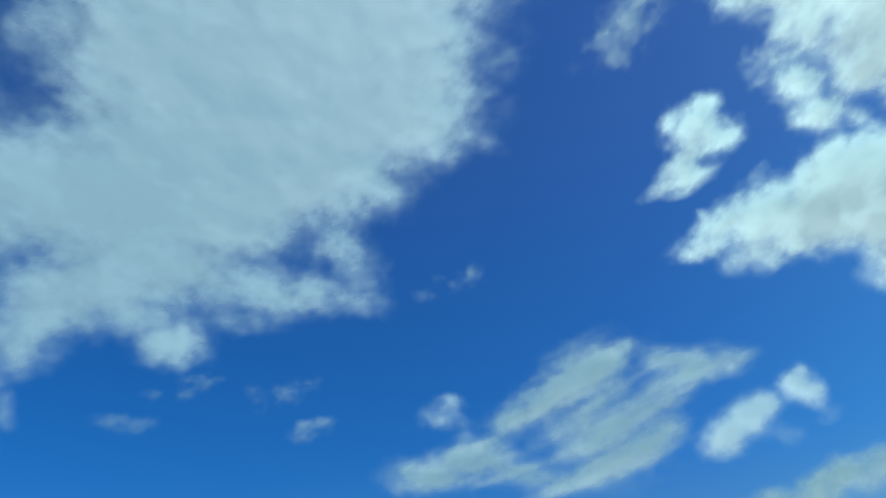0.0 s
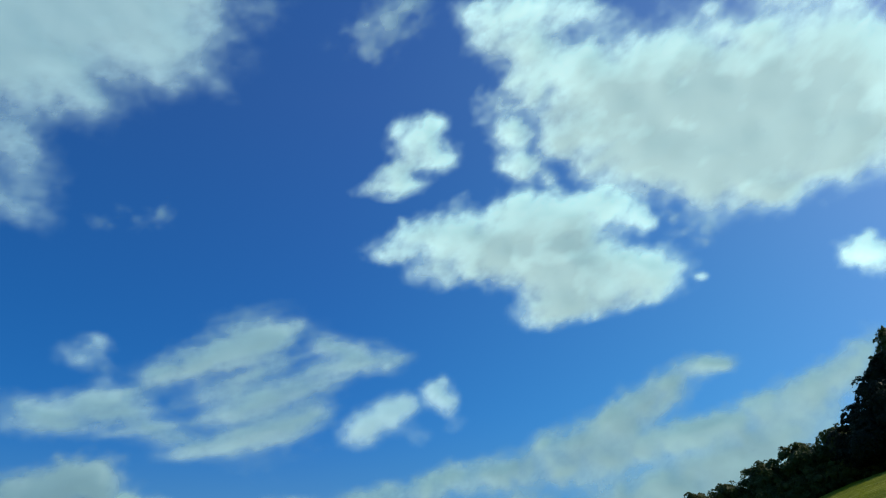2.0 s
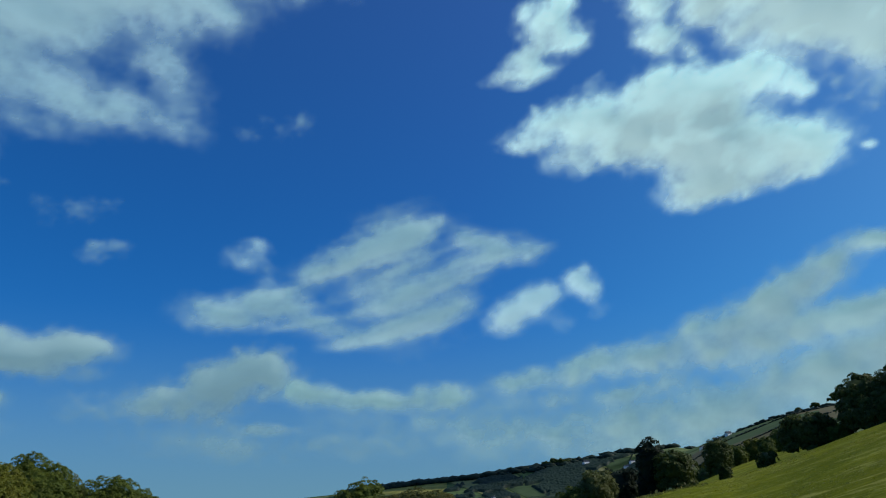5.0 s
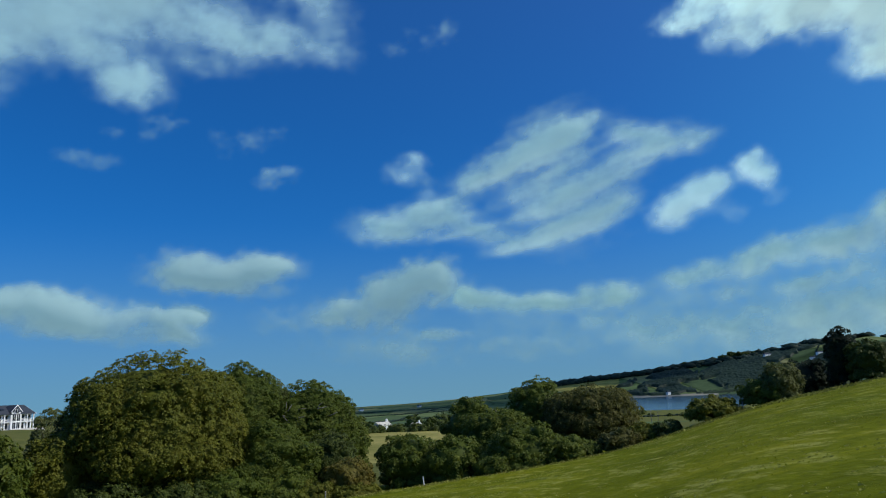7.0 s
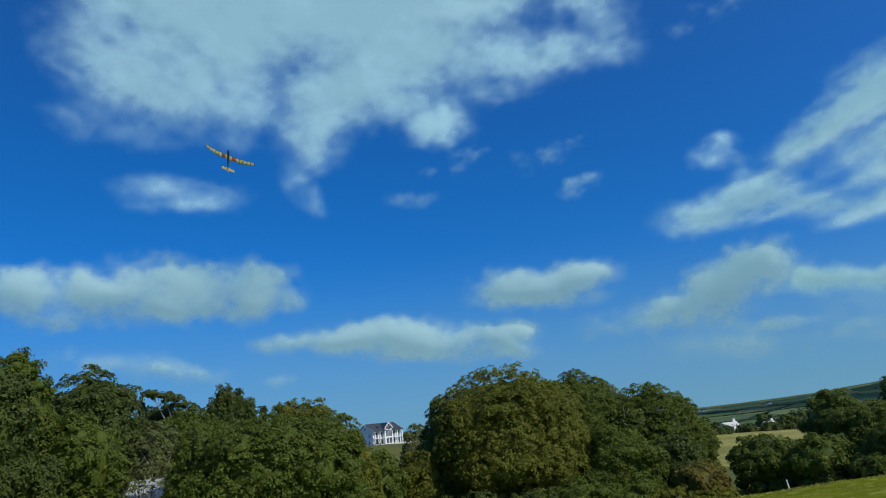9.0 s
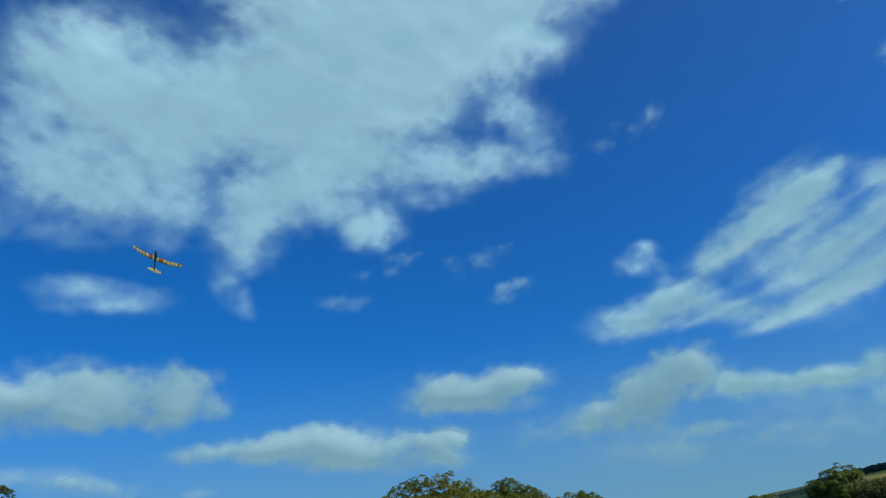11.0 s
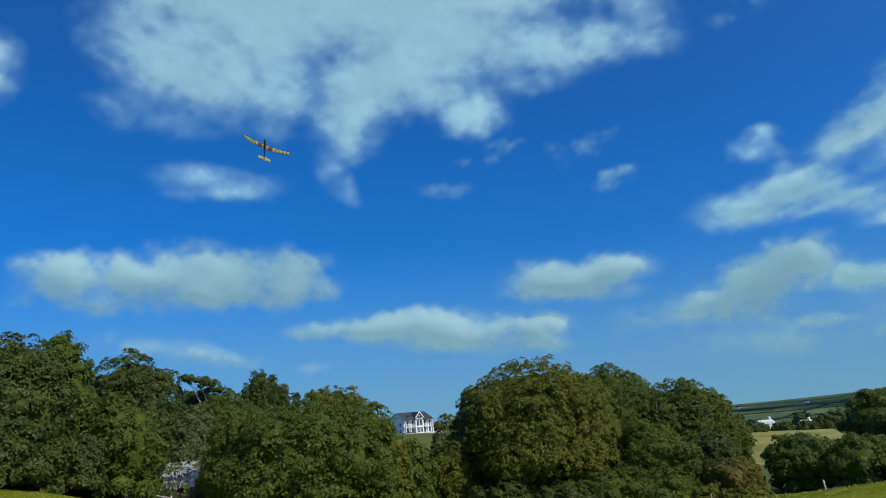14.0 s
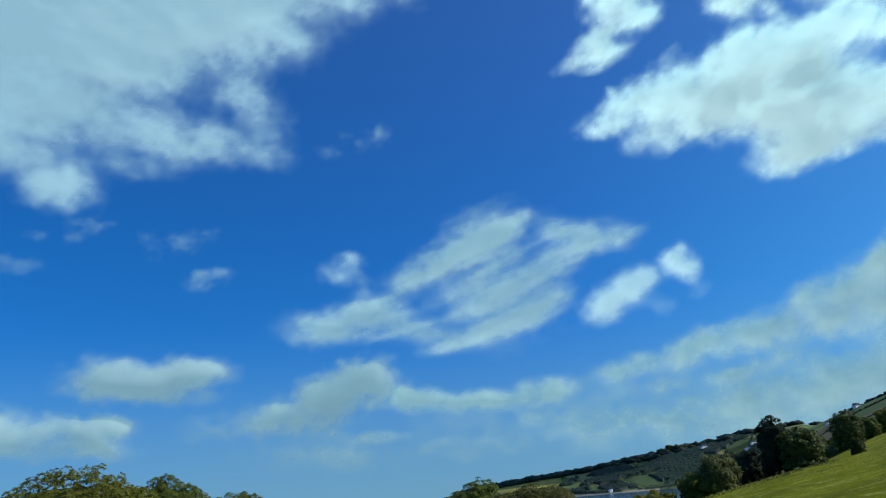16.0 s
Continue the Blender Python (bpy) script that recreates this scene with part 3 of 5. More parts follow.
cloud("mound", "hazy", 1321, [(-13.9, 9.6, 4.9, 1.43, 0, 1.09), (-10.2, 10.1, 2.5, 1.10, -4, 1.03), (-16.7, 9.4, 2.7, 0.95, -3, 0.69), (-15.3, 10.6, 1.8, 0.76, -3, 0.69),
    (-13.4, 8.5, 4.9, 0.57, -3, 0.46)])
cloud("bank", "hazy", 1452, [(2.6, 8.8, 2.7, 1.56, 10, 1.09), (-0.2, 7.8, 3.8, 1.70, 14, 1.03), (-2.7, 6.7, 4.4, 1.52, 6, 0.83), (-6.9, 6.1, 5.3, 1.23, -1, 0.48),
    (2.8, 7.0, 1.8, 0.94, 26, 0.46)])
cloud("strip", "hazy", 1583, [(2.8, 4.5, 3.1, 0.56, -3, 0.71), (-0.5, 3.4, 8.3, 1.03, -5, 0.48), (9.2, 3.2, 6.2, 0.92, 0, 0.46), (-35.1, 4.3, 1.9, 0.36, -1, 0.34)])
cloud("band", "veil", 1714, [(6.3, 7.3, 2.2, 0.97, -6, 1), (9.5, 6.6, 3.0, 0.79, -3, 0.85), (12.4, 6.6, 2.6, 0.78, -1, 0.85), (15.1, 7.2, 1.2, 0.78, -6, 0.7),
    (17.7, 7.1, 2.0, 0.86, 3, 0.8), (15.4, 6.4, 3.1, 0.77, -2, 0.7), (15.8, 4.9, 1.8, 0.34, -6, 0.3), (23.3, 7.8, 3.0, 0.96, 9, 0.7),
    (27.9, 8.5, 3.9, 1.22, 11, 0.8), (29.1, 9.6, 1.4, 0.70, 1, 0.6), (33.0, 9.3, 3.5, 1.29, 15, 0.85), (37.4, 10.4, 4.0, 1.54, 18, 0.9),
    (41.1, 11.6, 3.1, 1.62, 21, 0.9), (43.0, 13.0, 2.7, 1.37, 25, 0.9), (46.0, 14.5, 2.7, 1.20, 24, 0.95)],
    [(49.3, 15.5, 2.3, 0.72, 5, 1), (50.6, 15.5, 1.1, 0.51, -8, 0.8), (47.1, 13.3, 1.6, 0.85, 28, 0.5), (39.4, 8.9, 4.9, 1.10, 11, 0.75),
    (43.9, 10.3, 4.5, 1.26, 12, 0.8), (48.4, 11.1, 4.1, 1.16, 9, 0.85), (52.5, 12.0, 3.1, 1.13, 13, 0.85), (56.0, 13.1, 2.9, 1.31, 22, 0.85),
    (59.2, 14.1, 2.9, 1.37, 34, 0.85), (31.4, 6.4, 2.6, 0.69, 7, 0.65), (25.2, 6.3, 3.0, 0.70, 2, 0.6), (33.6, 7.0, 3.1, 0.68, 10, 0.55),
    (48.7, 8.1, 7.2, 2.43, 17, 0.84), (41.9, 6.1, 8.1, 2.49, 13, 0.8), (34.0, 4.0, 8.8, 2.32, 7, 0.74)],
    [(25.8, 4.1, 8.6, 2.15, 5, 0.6), (17.8, 4.5, 8.5, 1.97, 4, 0.42), (53.2, 9.6, 5.2, 2.33, 22, 0.84), (11.4, 5.0, 6.8, 1.77, 0, 0.3)])
cloud("lump", "soft", 1845, [(23.9, 13.7, 2.8, 1.19, 19, 1), (22.1, 12.7, 1.3, 1.07, 25, 0.85), (25.9, 14.5, 1.3, 0.74, 10, 0.9), (26.8, 12.1, 1.2, 0.78, -6, 0.4)])
cloud("knob", "soft", 1976, [(28.3, 15.4, 1.2, 1.08, 8, 0.9), (29.2, 14.6, 0.9, 0.78, 67, 0.85), (28.8, 16.3, 0.5, 0.39, -6, 0.7), (29.7, 12.9, 1.2, 0.56, 19, 0.36)])
cloud("tuft", "solid", 2107, [(28.7, 36.6, 1.4, 0.87, -3, 0.95), (27.4, 35.1, 2.4, 1.56, -13, 1), (29.3, 33.7, 1.3, 0.78, -3, 0.9), (25.1, 33.1, 2.2, 0.91, 31, 0.8),
    (25.6, 31.8, 2.0, 0.69, 9, 0.75), (22.7, 31.6, 1.5, 0.64, 22, 0.6), (24.2, 30.8, 1.3, 0.41, -1, 0.4), (25.1, 35.8, 0.6, 0.50, -3, 0.7)])
cloud("cumulus", "solid", 2238, [(38.7, 27.7, 4.6, 2.52, -8, 1.2), (44.1, 28.6, 2.5, 1.64, -11, 1), (46.6, 27.2, 1.3, 0.90, 10, 0.85), (36.5, 29.5, 2.1, 1.15, -7, 0.85),
    (34.4, 26.8, 3.0, 2.67, -9, 1), (30.2, 27.6, 3.2, 1.98, -4, 0.95), (31.5, 25.3, 3.4, 1.52, -4, 0.8), (26.2, 27.3, 2.1, 1.43, -3, 0.85),
    (24.2, 26.5, 1.9, 0.92, -1, 0.7), (28.2, 24.6, 2.2, 1.01, -3, 0.6), (39.2, 24.6, 3.9, 2.64, -8, 1.2), (44.1, 23.5, 4.6, 1.93, -10, 1.1),
    (47.7, 22.9, 1.7, 1.60, -23, 0.95), (40.2, 21.6, 4.3, 1.27, 8, 1), (38.8, 20.7, 2.1, 0.68, 14, 0.8)],
    [(45.6, 21.4, 2.5, 0.71, 11, 0.75), (50.5, 22.1, 0.6, 0.31, -7, 0.75), (30.9, 30.6, 1.1, 0.50, 28, 0.32), (25.7, 28.9, 0.6, 0.46, -3, 0.6)])
cloud("fragment", "wispy", 2369, [(50.8, 25.9, 1.9, 1.00, -13, 0.55), (49.5, 26.9, 0.7, 0.45, -13, 0.5), (51.3, 24.8, 0.9, 0.55, -13, 0.42)])
cloud("fleck", "solid", 2500, [(61.8, 21.4, 1.4, 1.21, -27, 0.95), (62.7, 22.3, 0.6, 0.55, 87, 0.62), (63.0, 20.7, 1.1, 1.01, 90, 0.8)])
cloud("bright", "solid", 2631, [(46.3, 36.2, 5.4, 4.75, -15, 1.2), (53.3, 34.3, 6.3, 5.47, -24, 1.3), (59.5, 34.1, 5.5, 4.28, -31, 1.2), (63.8, 33.9, 4.2, 3.34, -79, 1.2),
    (66.3, 33.6, 3.9, 2.12, 88, 1.1), (61.3, 30.2, 4.2, 3.03, -28, 1.1), (55.8, 30.2, 4.6, 2.84, -19, 1.1), (48.1, 31.8, 3.4, 2.07, -14, 0.9),
    (57.3, 27.2, 2.0, 1.02, -18, 0.9), (52.6, 28.6, 1.8, 0.88, -15, 0.85), (64.8, 28.5, 2.3, 1.87, -74, 1), (62.4, 27.0, 1.5, 0.88, -24, 0.7),
    (44.0, 39.2, 2.4, 1.90, -12, 0.9), (40.0, 40.7, 2.9, 2.48, -46, 0.8), (37.0, 42.7, 2.5, 2.41, 69, 0.8)],
    [(35.1, 44.7, 2.9, 1.26, -6, 0.7), (41.4, 44.0, 3.3, 1.25, -11, 0.8), (46.3, 43.2, 1.9, 0.80, -14, 0.5), (37.4, 38.7, 1.7, 1.65, 0, 0.7),
    (34.6, 37.7, 1.5, 1.23, 31, 0.6), (36.1, 35.4, 1.6, 1.11, -7, 0.88), (36.7, 32.9, 1.8, 1.20, -8, 0.88), (39.1, 31.5, 0.8, 0.74, -11, 0.6),
    (51.6, 39.6, 2.5, 0.87, 3, 0.7), (59.3, 38.4, 1.9, 0.72, -27, 0.8), (56.5, 41.0, 1.0, 0.53, -25, 0.42), (40.7, 34.5, 1.8, 1.52, -11, 0.8),
    (67.9, 31.1, 4.0, 1.87, -90, 1), (67.2, 26.3, 2.1, 1.59, -61, 0.9), (63.1, 40.4, 5.5, 2.02, -38, 0.6)])
cloud("edge", "soft", 2762, [(-58.4, 26.0, 2.0, 1.48, 38, 0.72), (-60.9, 24.6, 3.0, 1.94, 70, 0.85), (-57.4, 24.6, 1.4, 1.03, 23, 0.48), (-62.3, 25.3, 3.1, 1.23, 77, 0.8)])
cloud("layered", "streaky", 2893, [(14.1, 15.3, 5.5, 4.20, 19, 0.45), (13.3, 19.1, 3.1, 1.84, 15, 1.03), (9.9, 17.9, 3.7, 1.36, 21, 0.97), (6.7, 16.7, 2.2, 0.95, 22, 0.86),
    (15.3, 19.8, 1.4, 1.23, -6, 0.86), (16.8, 20.5, 0.8, 0.64, 45, 0.54), (16.2, 21.0, 0.4, 0.34, -6, 0.43), (19.3, 19.1, 2.0, 0.95, -14, 0.76),
    (21.8, 18.4, 2.7, 1.02, -14, 0.78), (24.5, 18.3, 1.6, 1.02, -10, 0.67), (20.5, 17.4, 3.1, 0.82, 18, 0.67), (17.5, 16.8, 1.8, 0.75, 24, 0.59),
    (13.7, 16.9, 3.1, 0.54, 18, 0.54), (10.7, 15.3, 3.7, 0.61, 21, 0.67), (14.9, 15.3, 3.9, 1.02, 14, 0.86)],
    [(18.1, 15.8, 2.2, 0.88, 19, 0.67), (12.6, 14.0, 3.7, 0.88, 15, 0.84), (17.0, 13.4, 2.6, 1.14, 24, 0.86), (18.5, 14.0, 1.6, 0.81, 29, 0.71),
    (14.1, 12.5, 3.9, 0.94, 11, 0.8), (11.6, 11.5, 3.5, 0.74, 8, 0.67), (8.7, 10.8, 2.2, 0.54, 6, 0.49), (-0.6, 13.3, 2.9, 1.14, -1, 0.92),
    (2.6, 14.0, 2.6, 1.21, 3, 0.92), (4.5, 14.7, 1.8, 0.81, 12, 0.71), (6.0, 12.9, 3.1, 1.01, -11, 0.86), (2.0, 12.4, 4.2, 0.61, -2, 0.54),
    (7.9, 12.0, 2.2, 0.67, 1, 0.59), (2.7, 16.2, 1.1, 0.94, -20, 0.39)])



# ---- trees ----
def leaf_cards(centres, normals, size, rng, droop=0.0):
    """Folded leaf sprays: two triangles meeting on a midrib."""
    n = len(centres)
    nrm = normals + rng.normal(0, 0.42, (n, 3))
    nrm /= np.linalg.norm(nrm, axis=1, keepdims=True) + 1e-9
    t = rng.normal(0, 1, (n, 3))
    t[:, 2] -= droop
    t -= (t * nrm).sum(1, keepdims=True) * nrm
    t /= np.linalg.norm(t, axis=1, keepdims=True) + 1e-9
    b = np.cross(nrm, t)
    s = size * rng.uniform(0.6, 1.35, (n, 1))
    tip, root = centres + t * s, centres - t * s
    left = centres + b * s * 0.62 - nrm * s * 0.28
    right = centres - b * s * 0.62 - nrm * s * 0.28
    verts = np.stack([root, left, tip, right], 1).reshape(-1, 3)
    base = np.arange(n)[:, None] * 4
    faces = np.concatenate([base + [0, 2, 1], base + [0, 3, 2]], 1).reshape(-1, 3)
    return verts, faces


def lump_core(centre, radii, rng, rings=6, sides=10):
    """A low rounded mass inside the foliage, which stops the view."""
    vs, fs = [], []
    for i in range(rings + 1):
        th = math.pi * i / rings
        for k in range(sides):
            ph = math.tau * k / sides
            w = rng.uniform(0.86, 1.08)
            vs.append((centre[0] + radii[0] * w * math.sin(th) * math.cos(ph), centre[1] + radii[1] * w * math.sin(th) * math.sin(ph), centre[2] + radii[2] * w * math.cos(th)))
    for i in range(rings):
        for k in range(sides):
            a0, a1, b0, b1 = i * sides + k, i * sides + (k + 1) % sides, (i + 1) * sides + k, (i + 1) * sides + (k + 1) % sides
            fs += [(a0, b0, b1), (a0, b1, a1)]
    return np.array(vs), np.array(fs)


def crown_lobes(shape, h, w, rng):
    """Centres and radii of the foliage masses of a crown of height h and half width w, from its foot at z 0."""
    lobes = []
    if shape == "dome":
        lobes.append(((0, 0, h * 0.50), (w * 0.90, w * 0.90, h * 0.485)))
        for k in range(24):
            t = rng.uniform(-0.75, 0.95)
            ang = k * 2.4 + rng.uniform(-0.5, 0.5)
            ring = math.sqrt(1 - t * t)
            r = w * rng.uniform(0.22, 0.36)
            ring = ring ** 0.7
            lobes.append(((w * 0.68 * ring * math.cos(ang), w * 0.68 * ring * math.sin(ang), h * (0.46 + 0.36 * t)), (r, r, r * 0.7)))
        for k in range(9):                       # broad shoulders
            ang, r = k * math.tau / 9 + rng.uniform(-0.3, 0.3), w * rng.uniform(0.26, 0.34)
            lobes.append(((0.56 * w * math.cos(ang), 0.56 * w * math.sin(ang), h * rng.uniform(0.70, 0.78)), (r, r, r * 0.75)))
    elif shape in ("spread", "airy"):
        lobes.append(((0, 0, h * 0.46), (w * 0.84, w * 0.84, h * 0.45)))
        for k in range(32):
            t = rng.uniform(-0.85, 1.0)
            ang = k * 2.4 + rng.uniform(-0.6, 0.6)
            ring = math.sqrt(max(0.02, 1 - t * t * 0.95))
            r = w * rng.uniform(0.17, 0.33)
            out = w * rng.uniform(0.60, 0.80) * ring
            lobes.append(((out * math.cos(ang), out * math.sin(ang), h * (0.48 + 0.38 * t)), (r, r, r * 0.7)))
    elif shape == "bush":
        lobes.append(((0, 0, h * 0.40), (w * 0.88, w * 0.88, h * 0.52)))
        for k in range(20):
            t = rng.uniform(-0.3, 0.95)
            ang = k * 2.4 + rng.uniform(-0.6, 0.6)
            r = w * rng.uniform(0.18, 0.32)
            ring = math.sqrt(1 - t * t)
            lobes.append(((w * 0.74 * ring * math.cos(ang), w * 0.74 * ring * math.sin(ang), h * (0.42 + 0.44 * t)), (r, r, min(r * 0.8, h * 0.25))))
    elif shape == "poplar":
        for k in range(22):
            t = rng.uniform(0, 1)
            ang = rng.uniform(0, math.tau)
            out = w * 0.62 * (1 - 0.75 * t ** 1.6) * rng.uniform(0.3, 1)
            r = w * (0.36 - 0.2 * t)
            lobes.append(((out * math.cos(ang), out * math.sin(ang), h * (0.08 + 0.86 * t)), (r, r, h * 0.09)))
        lobes.append(((0, 0, h * 0.5), (w * 0.45, w * 0.45, h * 0.42)))
    elif shape == "cedar":
        for k in range(120):                     # ragged boughs, longer below
            t = rng.uniform(0.0, 1) ** 1.2
            ang = rng.uniform(0, math.tau)
            out = w * (1.0 - 0.93 * t) * rng.uniform(0.55, 1.0)
            r = w * (0.17 - 0.10 * t) * rng.uniform(0.7, 1.3)
            lobes.append(((out * math.cos(ang), out * math.sin(ang), h * (0.05 + 0.90 * t)), (r, r, r * rng.uniform(0.7, 1.5))))
        for k in range(8):
            t = k / 8
            q = w * 0.74 * (1 - 0.95 * t)
            lobes.append(((0, 0, h * (0.08 + 0.86 * t)), (q, q, h * 0.10)))
    elif shape == "cone":
        for k in range(46):
            t = (k + rng.uniform(0, 1)) / 46
            ang = k * 2.4 + rng.uniform(-0.4, 0.4)
            out = w * (1.0 - t) ** 0.7 * rng.uniform(0.55, 0.9)
            r = w * (0.30 - 0.20 * t)
            lobes.append(((out * math.cos(ang), out * math.sin(ang), h * (0.05 + 0.88 * t)), (r, r, r * 0.8)))
        for t in (0.2, 0.45, 0.7):
            q = w * 0.72 * (1 - t) ** 0.7
            lobes.append(((0, 0, h * t), (q, q, h * 0.22)))
        lobes.append(((0, 0, h * 0.93), (w * 0.07, w * 0.07, h * 0.08)))
    elif shape == "wild":                        # a broad cypress: a cone of upswept, pointed boughs
        lobes.append(((0, 0, h * 0.38), (w * 0.9, w * 0.9, h * 0.40)))
        lobes.append(((0, 0, h * 0.66), (w * 0.5, w * 0.5, h * 0.22)))
        for k in range(70):
            ang, out = k * 2.4 + rng.uniform(-0.5, 0.5), w * rng.uniform(0.0, 1.0) ** 0.7
            rise = h * (0.96 - 0.24 * (out / w) ** 1.1) * rng.uniform(0.90, 1.0)
            lobes.append(((out * math.cos(ang), out * math.sin(ang), rise - h * 0.08), (w * 0.085, w * 0.085, h * rng.uniform(0.07, 0.12))))
    elif shape == "windblown":                   # a leaning pine whose flat pads reach out to one side
        for k, (u, t, q) in enumerate([(-1.2, 0.96, 0.34), (-0.8, 0.94, 0.42), (-0.45, 0.91, 0.44), (-0.15, 0.86, 0.44), (0.15, 0.80, 0.36), (-0.3, 0.74, 0.4), (0.3, 0.68, 0.4), (0.0, 0.58, 0.5), (-0.2, 0.44, 0.55), (0.3, 0.42, 0.5)]):
            lobes.append(((-0.73 * -u * w, -0.68 * -u * w, h * t), (q * w, q * w, h * (0.035 if k < 4 else 0.07))))
    elif shape == "pine":
        for k in range(18):
            ang = rng.uniform(0, math.tau)
            t = rng.uniform(0, 1)
            out = w * rng.uniform(0.1, 0.9) * (1 - 0.6 * t)
            r = w * rng.uniform(0.28, 0.40)
            lobes.append(((out * math.cos(ang), out * math.sin(ang), h * (0.45 + 0.5 * t)), (r, r, r * 0.6)))
    if shape in ("dome", "spread", "bush"):       # skirts of leaves down to the ground
        for k in range(11):
            ang, r = k * math.tau / 11 + rng.uniform(-0.25, 0.25), w * rng.uniform(0.2, 0.3)
            lobes.append(((0.7 * w * math.cos(ang), 0.7 * w * math.sin(ang), h * rng.uniform(0.08, 0.2)), (r, r, max(r * 0.7, 0.12 * h))))
    # fit the crown to its height and half width
    tall = max(c[2] + q[2] for c, q in lobes)
    wide = max(math.hypot(c[0], c[1]) + 0.9 * q[0] for c, q in lobes)
    return [((c[0] * w / wide, c[1] * w / wide, c[2] * h / tall), (q[0] * w / wide, q[1] * w / wide, q[2] * h / tall)) for c, q in lobes]


TREE_COUNT = [0]


def tree(name, az, r, top, half, shape, leaves, label, leaf=0.105, cover=0.95, bark=BARK, size=None, core=True):
    """A tree or shrub at azimuth az and distance r, whose top stands at elevation top and whose crown is half degrees to either side."""
    TREE_COUNT[0] += 1
    rng = np.random.default_rng(500 + TREE_COUNT[0] * 7)
    x, y = polar(az, r)
    z = float(ground_z(x, y)) - 0.1
    h = max(1.3, r * math.tan(radians(top - 0.1)) + 1.7 - z)
    w = r * math.tan(radians(half))
    if size:
        h, w = size
    thing = new(name)
    thing.location = (x, y, z)
    tagged(thing, label, "shrub" if shape == "bush" else "tree", "trees and shrubs of the valley edge")
    lobes = crown_lobes(shape, h, w, rng)
    spread = {"needle": 0.9}.get(leaves.name, 0.0)
    vs, fs, count = [], [], 0
    for n, (c, rad) in enumerate(lobes):
        p = 1.6
        a_, b_, c_ = rad
        area = 4 * math.pi * (((a_ * b_) ** p + (a_ * c_) ** p + (b_ * c_) ** p) / 3) ** (1 / p)
        m = int(area * cover / (leaf * leaf * 1.24))
        # sprays of leaves, each a drooping cushion on the surface of the mass
        k = max(8, int(m / 26))
        d = rng.normal(0, 1, (k, 3))
        d /= np.linalg.norm(d, axis=1, keepdims=True)
        away = (d[:, 0] * x + d[:, 1] * y) / r > 0.3          # the far side is thinner in leaf
        d = d[(d[:, 2] > -0.75) & (~away | (rng.random(k) < 0.08))]
        shell = rng.uniform(0.86, 1.04, (len(d), 1)) + 0.30 * (fbm(d[:, :1] * 2.6 + n, d[:, 1:2] * 2.6 + d[:, 2:3] * 2.1, 3, 3) - 0.5)
        mid = np.array(c) + d * np.array(rad) * shell
        out = d / np.array(rad)
        out /= np.linalg.norm(out, axis=1, keepdims=True)
        out[:, 2] += 0.55
        out /= np.linalg.norm(out, axis=1, keepdims=True)
        pick = rng.integers(0, len(d), int(len(d) * 26))
        cushion = np.minimum(leaf * rng.uniform(2.6, 5.2, (len(d), 1)), 0.55 * max(rad))[pick]
        o = out[pick]
        t = rng.normal(0, 0.5, (len(pick), 3))
        t[:, 2] *= 0.6
        t -= (t * o).sum(1, keepdims=True) * o
        far = np.linalg.norm(t, axis=1, keepdims=True)
        pos = mid[pick] + cushion * (t - o * (0.45 * far * far - rng.uniform(-0.15, 0.2, (len(pick), 1))))
        nrm = o + 0.6 * t
        # leave out what lies deep inside another mass
        deep = np.zeros(len(pos), bool)
        for q, (c2, rad2) in enumerate(lobes):
            if q != n:
                deep |= (((pos - np.array(c2)) / np.array(rad2)) ** 2).sum(1) < 0.55
        keep = ~deep & (pos[:, 2] > 0.05)
        pos, nrm = pos[keep], nrm[keep]
        v, f = leaf_cards(pos, nrm, leaf, rng, 0.4 + spread)
        vs.append(v)
        fs.append(f + count)
        count += len(v)
        if core:
            v, f = lump_core(c, [q * (0.85 if n == 0 else 0.6) for q in rad], rng)
            v[:, 2] = np.maximum(v[:, 2], 0.0)
            vs.append(v)
            fs.append(f + count)
            count += len(v)
    me = mesh_from("crown", np.concatenate(vs), np.concatenate(fs), leaves, flat=True)
    crown = new("crown", me)
    crown.parent = thing
    bm = bmesh.new()
    tr = max(0.06, 0.028 * h)
    bend = rng.normal(0, 0.03 * w, (4, 2))
    trunk_top = h * (0.86 if shape in ("cedar", "poplar", "pine") else 0.6)
    pts = [(bend[k][0] * k / 3, bend[k][1] * k / 3, trunk_top * k / 3 - (0.3 if k == 0 else 0)) for k in range(4)]
    add_tube(bm, pts, [tr * 1.25, tr, tr * 0.7, tr * 0.3], 8)
    for c, rad in lobes[:: max(1, len(lobes) // 9)]:
        start = Vector(pts[1]) * 0.5 + Vector(pts[2]) * 0.5
        start.z = min(start.z, c[2] * 0.8)
        end = Vector(c)
        mid = (start + end) / 2 + Vector((0, 0, 0.06 * h))
        add_tube(bm, [start, mid, end], [tr * 0.45, tr * 0.28, tr * 0.08], 5)
    part("trunk", bm, bark, thing)
    return thing


